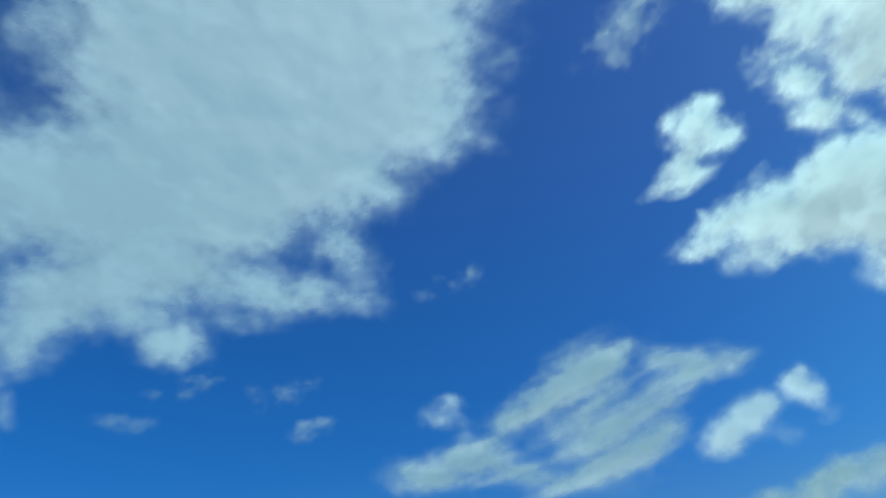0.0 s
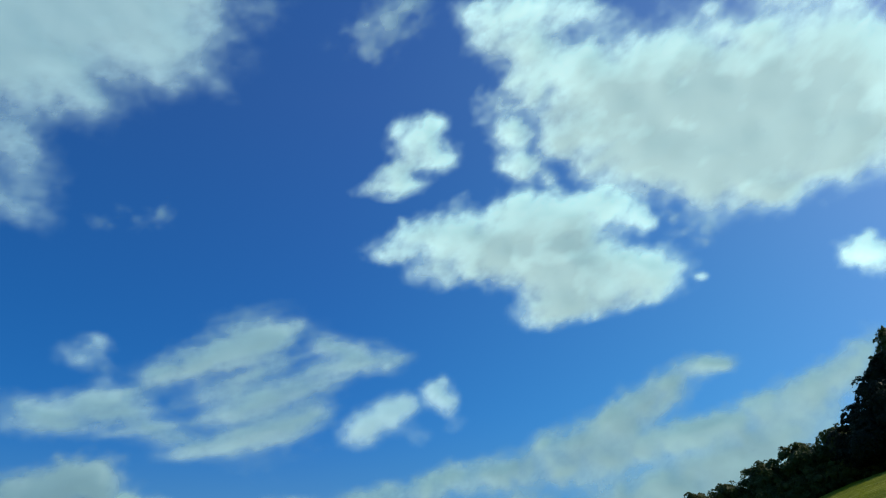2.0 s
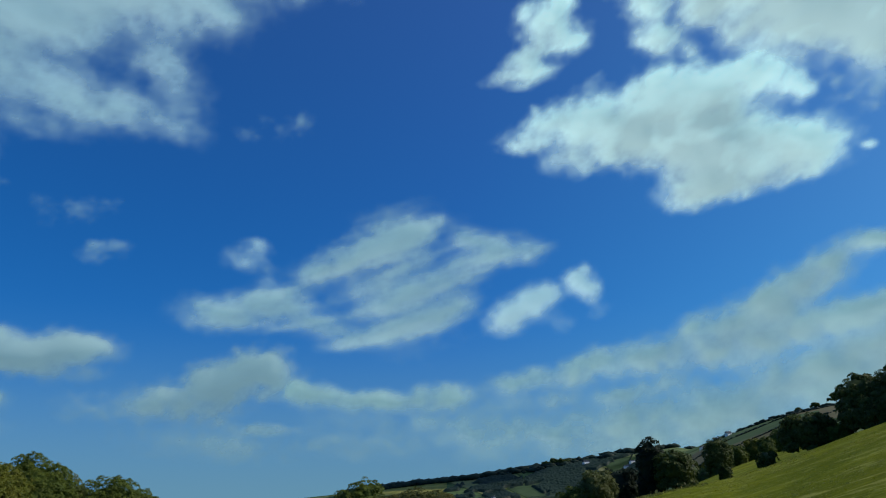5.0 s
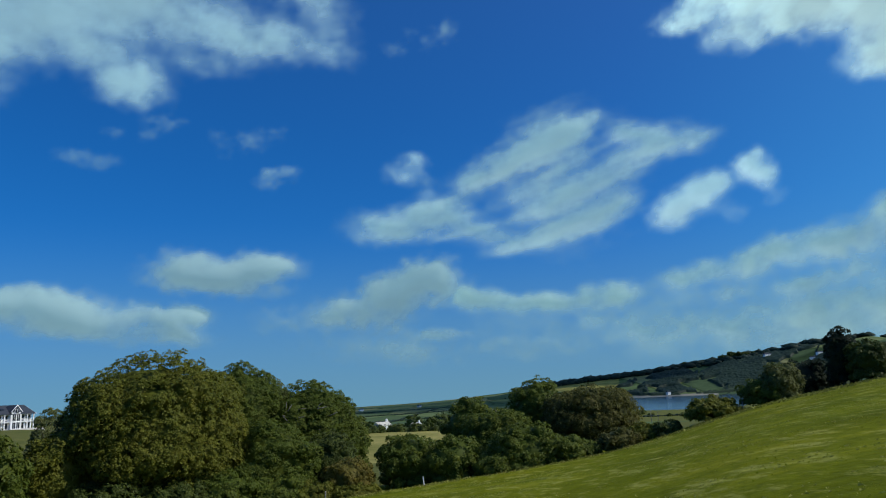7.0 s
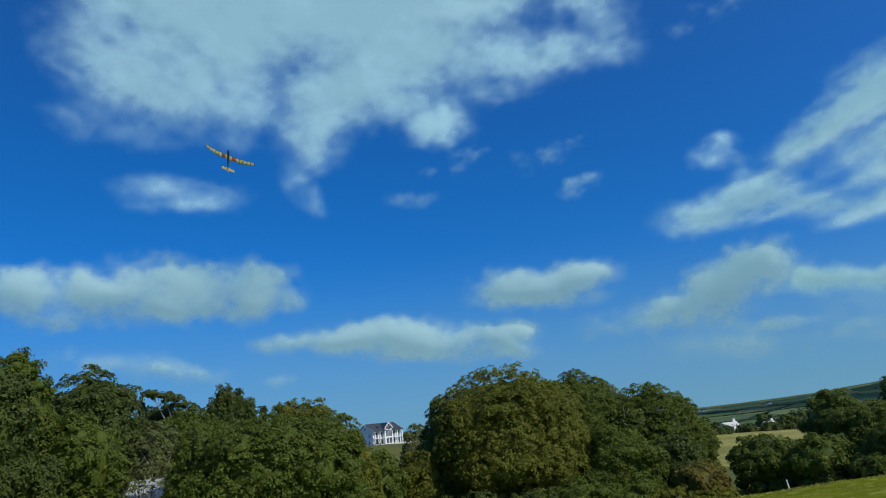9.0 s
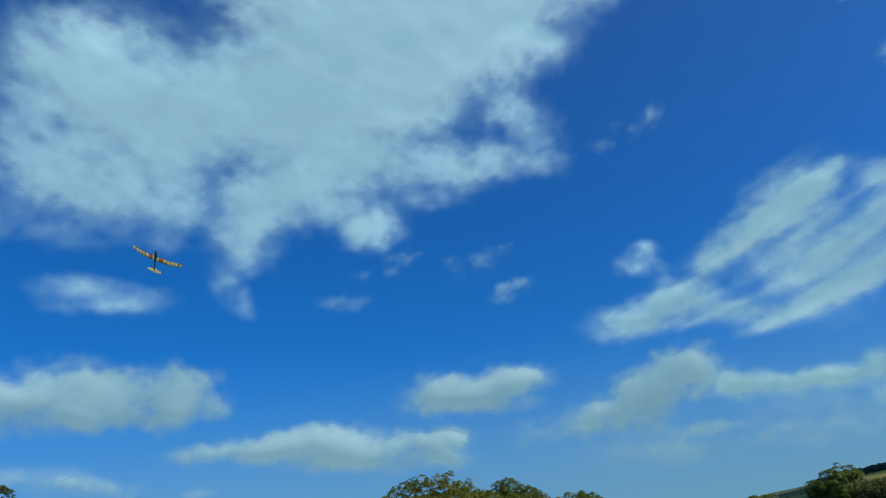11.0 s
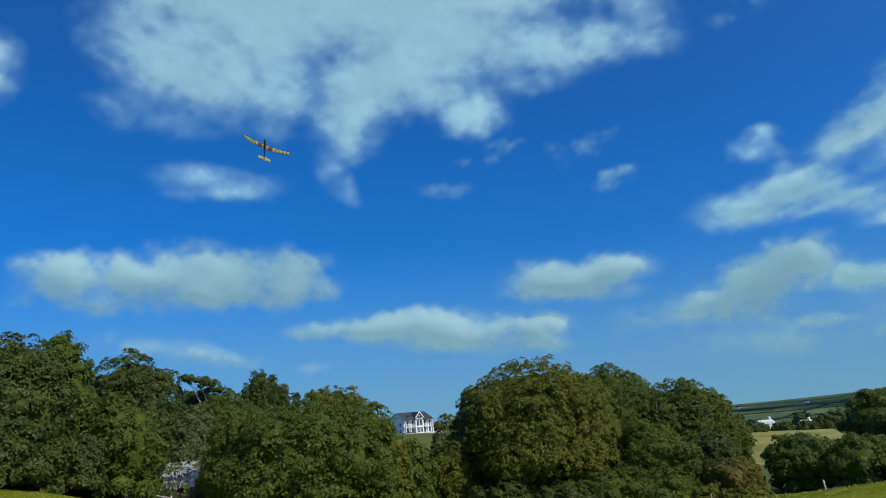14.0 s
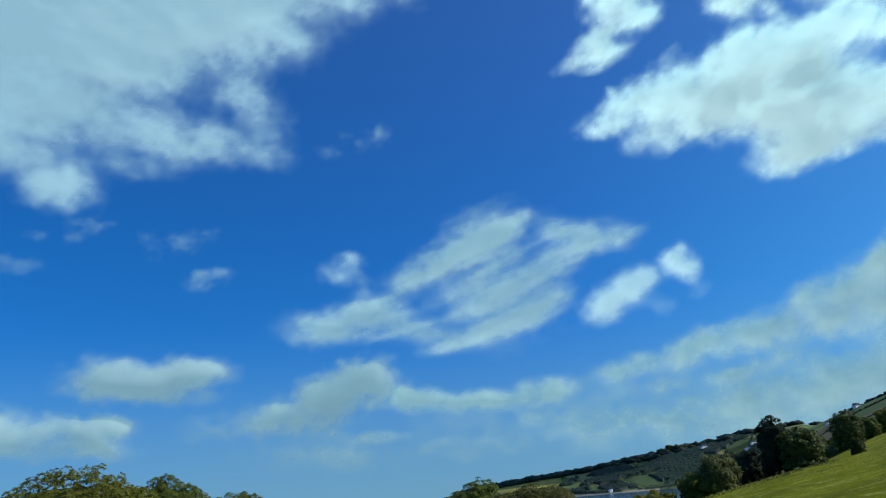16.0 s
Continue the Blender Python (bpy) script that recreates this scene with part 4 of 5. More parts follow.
# the far side of the valley, from the end of the field round to the house
# dark leaf colour here stands for the deep shade over this tree
tree("broadleaf_tree", -55.0, 50, 7.52, 4.2, "dome", LEAF_DARK, "tall dark green broad-leaved tree on the lawn's edge")
tree("shrub", -57.5, 48, 0, 0, "bush", LEAF_DARK, "dark undergrowth below tall trees", size=(4.5, 4.5))
tree("shrub", -53.0, 51, 0, 0, "bush", LEAF_DARK, "dark undergrowth below tall trees", size=(4.0, 3.6))
tree("broadleaf_tree", -52.2, 54, 7.69, 2.7, "spread", LEAF_GREEN, "tall dark green broad-leaved tree on the lawn's edge")
tree("broadleaf_tree", -47.9, 64, 6.19, 4.1, "dome", LEAF_DARK, "round-topped dark green tree behind lighter shrubs")
tree("broadleaf_tree", -48.6, 54, 3.24, 3.8, "spread", LEAF_GREEN, "leafy green tree in front of darker trees")
tree("conifer", -44.5, 74, 4.30, 0.9, "cone", NEEDLE, "small dark pointed conifer among broad-leaved trees")
tree("pine_tree", -41.5, 74, 4.44, 3.0, "windblown", LEAF_DARK, "flat-topped dark pine with bare limbs", bark=BARK_PALE)
tree("conifer", -38.5, 72, 4.53, 3.2, "wild", LEAF_DARK, "broad dark green cypress with a spiky top", cover=1.7)
tree("broadleaf_tree", -43.0, 78, 3.32, 3.8, "spread", LEAF_DARK, "dark green tree behind conifers")
tree("broadleaf_tree", -33.6, 70, 2.80, 4.1, "spread", LEAF_OLIVE, "olive-brown tree beside a broad cypress")
tree("willow_tree", -43.4, 62, 2.04, 2.7, "airy", LEAF_GREY, "pale grey-green willow beside a low shed", cover=1.2, core=False, bark=BARK_PALE)
tree("willow_tree", -44.6, 54.5, -0.82, 2.6, "airy", LEAF_GREY, "sparse grey-green willow before a low shed", cover=0.25, core=False, bark=BARK_PALE)
tree("willow_tree", -47.9, 61.5, 0.63, 3.1, "airy", LEAF_GREY, "pale grey-green willow beside a low shed", cover=1.1, core=False, bark=BARK_PALE)
tree("broadleaf_tree", -35.5, 54, 1.79, 7.7, "dome", LEAF_GREEN, "broad round green tree standing below a white house")
tree("broadleaf_tree", -31.9, 68, 2.48, 2.8, "spread", LEAF_OLIVE, "olive-brown tree behind a broad green tree")
tree("broadleaf_tree", -30.4, 72, 0.72, 1.9, "spread", LEAF_DARK, "dark green tree beside a white house")
tree("broadleaf_tree", -29.4, 66, 0.14, 1.5, "spread", LEAF_DARK, "dark green tree beside a white house")
tree("broadleaf_tree", -30.3, 56, 0.20, 3.2, "bush", LEAF_OLIVE, "olive-brown thicket beside green trees")
tree("broadleaf_tree", -27.8, 58, -1.39, 2.5, "bush", LEAF_GREEN, "grey-green thicket below a white house")
tree("broadleaf_tree", -24.7, 84, 0.19, 1.5, "spread", LEAF_GREY, "thin grey-green tree beside a white house", cover=1.3, core=False)
tree("broadleaf_tree", -22.7, 70, 0.58, 2.4, "spread", LEAF_DARK, "dark tree behind a great domed tree")
tree("broadleaf_tree", -26.1, 66, -2.66, 2.9, "bush", LEAF_GREY, "grey-green thicket below a white house")
tree("broadleaf_tree", -24.2, 64, -1.68, 3.1, "spread", LEAF_OLIVE, "green thicket below a white house")
tree("broadleaf_tree", -41.2, 68, 2.81, 3.8, "spread", LEAF_GREEN, "leafy green tree between conifers and a shed")
tree("broadleaf_tree", -39.9, 58, 0.04, 4.1, "bush", LEAF_GREEN, "dense green thicket beside willows")
tree("broadleaf_tree", -32.1, 62, 1.05, 4.2, "dome", LEAF_GREEN, "broad round green tree standing below a white house")
# the great domed tree and its neighbours
tree("domed_tree", -17.9, 66, 3.65, 6.8, "dome", LEAF_OLIVE, "great domed chestnut tree with olive-green leaves", leaf=0.10, cover=1.3)
tree("broadleaf_tree", -12.0, 74, 2.70, 3.8, "spread", LEAF_GREEN, "loose-crowned green tree beside a great domed tree", cover=1.4)
limbed = tree("broadleaf_tree", -7.1, 76, 1.25, 4.1, "dome", LEAF_GREEN, "grey-leaved tree with pale bare limbs showing", cover=1.5, bark=BARK_PALE)
rng = np.random.default_rng(77)
eye = Vector((-limbed.location.x, -limbed.location.y, 0)).normalized()
across = Vector((eye.y, -eye.x, 0))
for k in range(16):                              # pale dead limbs that stand out of the leaves
    u, z = rng.uniform(-2.6, 2.6), rng.uniform(4.5, 8.5)
    root = eye * 3.0 + across * u + Vector((0, 0, z))
    tip = eye * (5.0 - 0.12 * u * u) + across * (u + rng.uniform(-1.5, 1.5)) + Vector((0, 0, z + rng.uniform(-0.2, 1.2)))
    bend = (root + tip) / 2 + across * rng.uniform(-0.3, 0.3) + eye * 0.7
    part("dead_limb", add_tube(bmesh.new(), [root, bend, tip], [0.06, 0.04, 0.015], 6), BARK_PALE, limbed, "pale bare dead limb")
tree("broadleaf_tree", -10.1, 76, 1.81, 2.7, "spread", LEAF_GREY, "grey-green tree between taller trees")
tree("broadleaf_tree", -3.6, 78, -1.37, 1.5, "spread", LEAF_GREEN, "green tree at the end of a tree row")
tree("broadleaf_tree", -9.5, 64, -1.36, 3.8, "spread", LEAF_GREEN, "leafy dark green tree in front of taller trees")
tree("shrub", -5.5, 68, -2.50, 2.3, "bush", LEAF_DARK, "dark green shrub beside a dry meadow")
tree("shrub", -4.1, 62, -4.51, 2.1, "bush", LEAF_YELLOW, "yellow-brown shrub at the field's foot")
tree("shrub", -7.0, 61, -5.93, 2.4, "bush", LEAF_OLIVE, "low olive-green scrub at the field's foot")
tree("shrub", -3.7, 61, -6.52, 2.2, "bush", LEAF_OLIVE, "low olive-green scrub at the field's foot")
tree("shrub", -16.2, 60, -5.2, 3.2, "bush", LEAF_DARK, "dark shrub in the shade of a great domed tree")
tree("shrub", -20.5, 61, -4.6, 3.5, "bush", LEAF_DARK, "dark shrub in the shade of a great domed tree")
tree("shrub", 9.3, 60.5, -5.37, 2.2, "bush", LEAF_GREEN, "low green bush at the field's edge")
tree("shrub", -12.8, 60, -4.86, 2.8, "bush", LEAF_GREEN, "low green hedge shrub at the field's foot")
tree("shrub", -9.2, 61, -5.25, 2.6, "bush", LEAF_GREEN, "low green hedge shrub at the field's foot")
# thicket at the foot of the field
tree("shrub", 0.6, 64, -2.83, 2.8, "bush", LEAF_GREEN, "rounded deep green bush at the field's edge")
tree("shrub", 4.0, 62, -3.12, 2.6, "bush", LEAF_GREEN, "rounded green bush at the field's edge")
tree("shrub", 7.4, 60, -4.59, 2.2, "bush", LEAF_GREEN, "low green bush at the field's edge")
tree("broadleaf_tree", 5.5, 78, -0.38, 2.6, "spread", LEAF_GREEN, "dark green tree in a thicket at the field's edge")
tree("broadleaf_tree", 7.5, 70, -1.44, 3.1, "dome", LEAF_GREEN, "green tree in a thicket at the field's edge")
tree("broadleaf_tree", 10.6, 76, 0.78, 2.6, "spread", LEAF_GREEN, "green tree standing highest in a thicket")
tree("broadleaf_tree", 14.7, 72, 0.00, 4.0, "dome", LEAF_BROWN, "brown-tinged rounded tree beside an estuary view")
tree("broadleaf_tree", 16.7, 76, -0.65, 1.5, "spread", LEAF_OLIVE, "olive-green tree at the end of a thicket")
tree("broadleaf_tree", 9.6, 62, -2.46, 3.6, "bush", LEAF_GREEN, "dense dark green thicket along the field's edge")
tree("broadleaf_tree", 12.6, 62, -3.49, 3.0, "bush", LEAF_GREEN, "dense dark green thicket along the field's edge")
tree("shrub", 16.7, 61, -3.03, 1.8, "bush", LEAF_BROWN, "brownish bush along the field's edge")
tree("shrub", 18.7, 63, -2.75, 1.6, "bush", LEAF_OLIVE, "olive-green bush before an estuary")
tree("shrub", 20.2, 62, -2.67, 1.2, "bush", LEAF_DARK, "dark thorn bush along the field's edge")
tree("broadleaf_tree", 23.5, 62, -0.98, 2.3, "spread", LEAF_OLIVE, "rounded olive-green tree on the field's edge")
tree("broadleaf_tree", 27.2, 63, 0.05, 2.1, "spread", LEAF_GREEN, "rounded green tree on the field's edge")
tree("shrub", 28.1, 63, 1.11, 1.8, "bush", LEAF_GREY, "grey-green bush on the field's edge")
tree("shrub", 29.9, 68, 1.24, 2.0, "bush", NEEDLE, "dark evergreen hedge on the field's edge")
tree("conifer", 32.2, 65, 3.27, 1.1, "dome", NEEDLE, "dark evergreen tree on the field's edge")
tree("broadleaf_tree", 33.9, 64, 2.34, 1.7, "dome", LEAF_DARK, "dark green rounded tree on the field's edge")
tree("broadleaf_tree", 37.0, 118, 3.1, 1.1, "dome", LEAF_DARK, "rounded dark tree in a hedge beyond the field")
for az, r, top, half, kind in [(37.3, 66, 0.8, 0.5, LEAF_DARK), (40.2, 66, 1.9, 0.8, LEAF_DARK), (38.2, 132, 2.5, 0.9, LEAF_GREEN), (39.4, 137, 2.9, 0.9, LEAF_OLIVE), (40.3, 131, 3.0, 0.7, LEAF_GREEN), (41.4, 136, 3.6, 1.0, LEAF_GREEN)]:
    tree("shrub", az, r, top, half, "bush", kind, "dark hedge bush beside the field")
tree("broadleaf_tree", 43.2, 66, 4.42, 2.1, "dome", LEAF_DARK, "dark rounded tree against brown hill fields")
tree("shrub", 44.9, 65, 2.53, 1.1, "bush", LEAF_GREEN, "green bush at the foot of dark trees")
# the shaded row against the light; the dark leaf colour adds to the shade
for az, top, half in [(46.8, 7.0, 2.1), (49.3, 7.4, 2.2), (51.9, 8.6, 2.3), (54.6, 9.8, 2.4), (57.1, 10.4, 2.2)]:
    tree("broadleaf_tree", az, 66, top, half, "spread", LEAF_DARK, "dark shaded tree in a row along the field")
# shrubs added to close bright gaps in the shadow under the row
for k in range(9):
    tree("shrub", 47.0 + 1.6 * k, 64.5, 0, 0, "bush", LEAF_DARK, "low dark shrub closing the shade under a row of trees", size=(2.6, 2.2))
cedar = tree("conifer", 61.8, 62, 14.9, 6.4, "cedar", NEEDLE, "tall black-green cedar with drooping boughs", cover=1.3)
rng = np.random.default_rng(83)
eye = Vector((-cedar.location.x, -cedar.location.y, 0)).normalized()
across = Vector((eye.y, -eye.x, 0))
sprays, pointed = [], []
for k in range(22):                              # pointed boughs that droop out of the crown on both sides
    side = -1 if k % 3 else 1
    z = 0.9 + 0.29 * k + rng.uniform(-0.2, 0.2)
    reach = (1 - z / 8.8) * 6.4 * rng.uniform(0.95, 1.12) + 0.45
    root, tip = Vector((0, 0, z + 0.5)), across * side * reach + eye * rng.uniform(-0.5, 1.5) + Vector((0, 0, z - 0.25))
    f = rng.uniform(0.25, 1.0, (300, 1))
    at = np.array(root) + (np.array(tip) - np.array(root)) * f + np.array([0, 0, 1.0]) * (0.9 * f * (1 - f))
    at = at + rng.normal(0, 1, at.shape) * np.array([0.42, 0.42, 0.20]) * (1.06 - f)
    v, q = leaf_cards(at, rng.normal(0, 0.5, at.shape) + np.array([0, 0, 1.0]), 0.2, rng, 1.2)
    sprays.append(v)
    pointed.append(q + 4 * 300 * k)
boughs = new("boughs", mesh_from("boughs", np.concatenate(sprays), np.concatenate(pointed), NEEDLE, flat=True))
boughs.parent = cedar
tagged(boughs, "pointed drooping outer boughs", kind="stuff")
for az, top, half in [(61.5, 16.7, 1.7), (63.0, 17.2, 1.8), (64.6, 17.8, 1.9)]:
    tree("poplar_tree", az, 65, top, half, "poplar", LEAF_DARK, "tall narrow poplar beside a dark cedar", cover=1.5)
tree("shrub", 58.6, 66, 8.2, 1.6, "bush", LEAF_DARK, "dark shrub under tall conifers")
tree("shrub", 61.5, 60, 8.8, 2.2, "bush", LEAF_DARK, "dark shrub under tall conifers")


# ---- far woods, hedges and single trees of the valley ----
def lump_mesh(points, radii, seed, squash=0.45):
    """Many rounded leafy heaps as one mesh; each heap is lumpy and no two are alike."""
    rng = np.random.default_rng(seed)
    bm = bmesh.new()
    bmesh.ops.create_icosphere(bm, subdivisions=1, radius=1.0)
    unit = np.array([v.co[:] for v in bm.verts])
    tri = np.array([[v.index for v in f.verts] for f in bm.faces])
    bm.free()
    n, k = len(points), len(unit)
    rough = 1 + 0.5 * (rng.random((n, k)) - 0.5)
    shape = rng.uniform(0.8, 1.25, (n, 1, 3)) * np.array([1, 1, squash])
    verts = points[:, None, :] + unit[None] * shape * radii[:, None, None] * rough[..., None]
    faces = tri[None] + (np.arange(n) * k)[:, None, None]
    return verts.reshape(-1, 3), faces.reshape(-1, 3)


def wood(label, az0, az1, r0, r1, count, size, leaves, seed, gap=0.0, leafy=0):
    """A far wood: heaps of crowns over a stretch of the land, thinned where the noise is low."""
    rng = np.random.default_rng(seed)
    az, r = rng.uniform(az0, az1, count), rng.uniform(r0, r1, count)
    x, y = r * np.sin(np.radians(az)), r * np.cos(np.radians(az))
    keep = fbm(x / 110, y / 160, seed, 3) > gap
    x, y = x[keep], y[keep]
    rad = size * rng.uniform(0.45, 1.0, len(x)) ** 1.3 * 1.8
    z = ground_z(x, y)
    dry = z > WATER_Z + 2.0
    x, y, z, rad = x[dry], y[dry], z[dry], rad[dry]
    if leafy:                                    # near enough to show sprays of leaves
        turn = rng.normal(0, 1, (len(x), leafy, 3))
        turn /= np.linalg.norm(turn, axis=2, keepdims=True)
        turn[:, :, 2] = np.abs(turn[:, :, 2]) * 1.25 - 0.25
        spot = np.stack([x, y, z + rad * 0.3], -1)[:, None] + turn * rad[:, None, None] * rng.uniform(0.75, 1.1, (len(x), leafy, 1))
        v, f = leaf_cards(spot.reshape(-1, 3), turn.reshape(-1, 3), np.repeat(rad, leafy)[:, None] * 0.27, rng)
        core, inner = lump_mesh(np.stack([x, y, z + rad * 0.3], -1), rad * 0.8, seed, 0.9)
        v, f = np.concatenate([v, core]), np.concatenate([f, inner + len(v)])
        return tagged(new("far_wood", mesh_from("far_wood", v, f, leaves, flat=True)), label, "wood", kind="stuff")
    v, f = lump_mesh(np.stack([x, y, z + rad * 0.25], -1), rad, seed)
    return tagged(new("far_wood", mesh_from("far_wood", v, f, leaves)), label, "wood", kind="stuff")


def canopy(label, az0, az1, r0, r1, tall, leaves, seed, gap):
    """A far wood as one closed, uneven roof of crowns that comes down to the ground along its edges."""
    az, r = np.meshgrid(np.arange(az0, az1, 0.045), np.arange(r0, r1, 4.0), indexing="ij")
    x, y = r * np.sin(np.radians(az)), r * np.cos(np.radians(az))
    sway = (fbm(x / 130, y / 90, seed + 7, 3) - 0.5) * 7
    rim = np.minimum.reduce([(az - az0 - 1.2 + sway) / 0.4, (az1 - 1.2 - az + sway) / 0.4, (r - r0) / 12, (r1 - 40 - r + 25 * sway) / 30])
    here = fbm(x / 110, y / 160, seed, 4) - gap
    crowns = 0.6 * value_noise(x / 9, y / 9, seed + 3) + 0.4 * value_noise(x / 4, y / 5, seed + 4)
    high = smooth01(here / 0.035) * smooth01(rim) * tall * (0.55 + 0.75 * crowns) * (0.8 + 0.4 * value_noise(x / 60, y / 60, seed + 5))
    land = ground_z(x, y)
    high = np.where(land > WATER_Z + 1.0, high, 0)
    verts = np.stack([x, y, land - 0.4 + high], -1).reshape(-1, 3)
    rows, cols = az.shape
    i, j = np.meshgrid(np.arange(rows - 1), np.arange(cols - 1), indexing="ij")
    quads = np.stack([i * cols + j, i * cols + j + 1, (i + 1) * cols + j + 1, (i + 1) * cols + j], -1).reshape(-1, 4)
    quads = quads[high.ravel()[quads].max(1) > 0.3]
    used, inv = np.unique(quads, return_inverse=True)
    return tagged(new("far_wood", mesh_from("far_wood", verts[used], inv.reshape(quads.shape), leaves)), label, "wood", kind="stuff")


def hedge(label, a, b, size, leaves, seed, step=0.8):
    """A hedge across the far fields between two places given as azimuth and distance."""
    (x0, y0), (x1, y1) = polar(*a), polar(*b)
    rng = np.random.default_rng(seed)
    n = max(4, int(math.hypot(x1 - x0, y1 - y0) / (size * step)))
    t = np.linspace(0, 1, n)
    x = x0 + (x1 - x0) * t + rng.normal(0, size * 0.3, n)
    y = y0 + (y1 - y0) * t + rng.normal(0, size * 0.3, n)
    rad = size * rng.uniform(0.5, 1.3, n)
    v, f = lump_mesh(np.stack([x, y, ground_z(x, y) + rad * 0.4], -1), rad, seed)
    return tagged(new("field_hedge", mesh_from("field_hedge", v, f, leaves)), label, "hedge", kind="stuff")


# far leaves: the blue of the air between is mixed into the colour
HAZED_DARK = leaf_material("hazed_leaf_dark", (0.024, 0.045, 0.036), (0.034, 0.06, 0.045), (0.05, 0.08, 0.055))
HAZED_MID = leaf_material("hazed_leaf_mid", (0.042, 0.068, 0.045), (0.058, 0.088, 0.055), (0.08, 0.11, 0.065))
canopy("dark woods on the hillside beyond the estuary", 16.6, 22.8, 3235, 3670, 12, HAZED_DARK, 31, 0.36)
canopy("mixed woods along the far estuary shore", 13.0, 31.5, 3215, 3345, 10, HAZED_MID, 32, 0.40)
canopy("scattered woods on the hill above the estuary", 21.5, 34.0, 3260, 3720, 11, HAZED_DARK, 33, 0.44)
wood("dark tree belt along the far skyline", 9.5, 23.0, 3690, 3770, 330, 19, HAZED_DARK, 34)
wood("trees along the upper edge of the hill", 21.0, 35.5, 3650, 3780, 260, 16, HAZED_DARK, 36, 0.42)
wood("hedgerow trees in the far valley", -16.0, 9.0, 1500, 3600, 230, 6, HAZED_DARK, 35, 0.52)
wood("thorn scrub along the far edge of a dry meadow", -12.5, 5.0, 330, 372, 110, 1.7, LEAF_DARK, 45, 0.47, 70)
wood("copse beside the far farm", -4.5, 8.0, 640, 1100, 150, 6, LEAF_DARK, 37, 0.52, 70)
wood("scrub on the marsh before the estuary", 17.0, 28.0, 900, 1500, 200, 5, LEAF_DARK, 38, 0.52, 60)
wood("trees behind the white house", -36.0, -28.2, 340, 420, 60, 4, LEAF_DARK, 39, 0.42, 90)
wood("hedge trees under the brown fields", 34.0, 45.0, 330, 460, 120, 4.5, LEAF_DARK, 40, 0.45, 90)
wood("trees along the top of the brown fields", 35.5, 45.0, 1285, 1320, 110, 4.5, HAZED_DARK, 41, 0.42)
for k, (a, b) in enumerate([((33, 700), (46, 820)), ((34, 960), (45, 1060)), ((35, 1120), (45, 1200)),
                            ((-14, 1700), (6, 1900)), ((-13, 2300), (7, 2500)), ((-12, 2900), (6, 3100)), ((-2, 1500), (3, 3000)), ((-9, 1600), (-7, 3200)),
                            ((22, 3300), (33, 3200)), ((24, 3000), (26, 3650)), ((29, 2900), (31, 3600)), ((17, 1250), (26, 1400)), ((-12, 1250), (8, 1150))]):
    hedge("dark hedge between far fields", a, b, 2.2 if k < 3 else 3.2, HAZED_DARK, 60 + k)


def far_pine(az, r, h, w):
    tree("pine_tree", az, r, 0, 0, "pine", LEAF_DARK, "lone round-topped pine on the skyline", leaf=w * 0.11, cover=1.6, size=(h, w))


for az, r, h, w in [(42.7, 1300, 9, 7), (43.8, 1300, 11, 9), (45.2, 1300, 20, 13), (21.9, 3720, 27, 17), (22.5, 3730, 22, 20), (23.1, 3725, 17, 17), (24.6, 3720, 26, 28), (25.1, 3725, 36, 34), (25.6, 3722, 30, 30), (26.1, 3720, 22, 26), (26.8, 3715, 20, 22)]:
    far_pine(az, r, h, w)


# ---- buildings ----
WHITE = plain("white_render", (0.80, 0.81, 0.80), (0.88, 0.88, 0.87), 0.4, 0.85)
SLATE = plain("slate", (0.035, 0.043, 0.055), (0.07, 0.08, 0.10), 1.5, 0.92)
TRIM = plain("white_trim", (0.74, 0.74, 0.73), (0.84, 0.84, 0.83), 2.0, 0.5)
STONE = plain("pale_paving", (0.45, 0.43, 0.38), (0.62, 0.60, 0.54), 0.8, 0.9)
TIN = plain("weathered_tin", (0.32, 0.34, 0.35), (0.52, 0.54, 0.55), 0.9, 0.45, 0.3)
BOARD = plain("weathered_board", (0.11, 0.10, 0.09), (0.24, 0.22, 0.20), 2.5, 0.9)
POST = plain("weathered_post", (0.25, 0.23, 0.20), (0.45, 0.42, 0.37), 6.0, 0.9)
PAINTED = plain("white_painted_post", (0.6, 0.6, 0.58), (0.8, 0.8, 0.78), 6.0, 0.7)
m, n, l, b = material("window_glass")
b.inputs["Base Color"].default_value = (0.02, 0.028, 0.035, 1)
b.inputs["Roughness"].default_value = 0.08
GLASS = m


def prism(x0, x1, y0, y1, z0, z1, along="x", thick=0.0):
    """A gable roof (or the wall under it) as a closed prism with its ridge along x or y."""
    bm = bmesh.new()
    if along == "x":
        ym = (y0 + y1) / 2
        pts = [(x, y, z) for x in (x0, x1) for y, z in ((y0, z0), (y1, z0), (ym, z1))]
    else:
        xm = (x0 + x1) / 2
        pts = [(x, y, z) for y in (y0, y1) for x, z in ((x0, z0), (x1, z0), (xm, z1))]
    v = [bm.verts.new(p) for p in pts]
    for f in ((0, 1, 2), (5, 4, 3), (0, 3, 4, 1), (1, 4, 5, 2), (2, 5, 3, 0)):
        bm.faces.new([v[i] for i in f])
    return bm


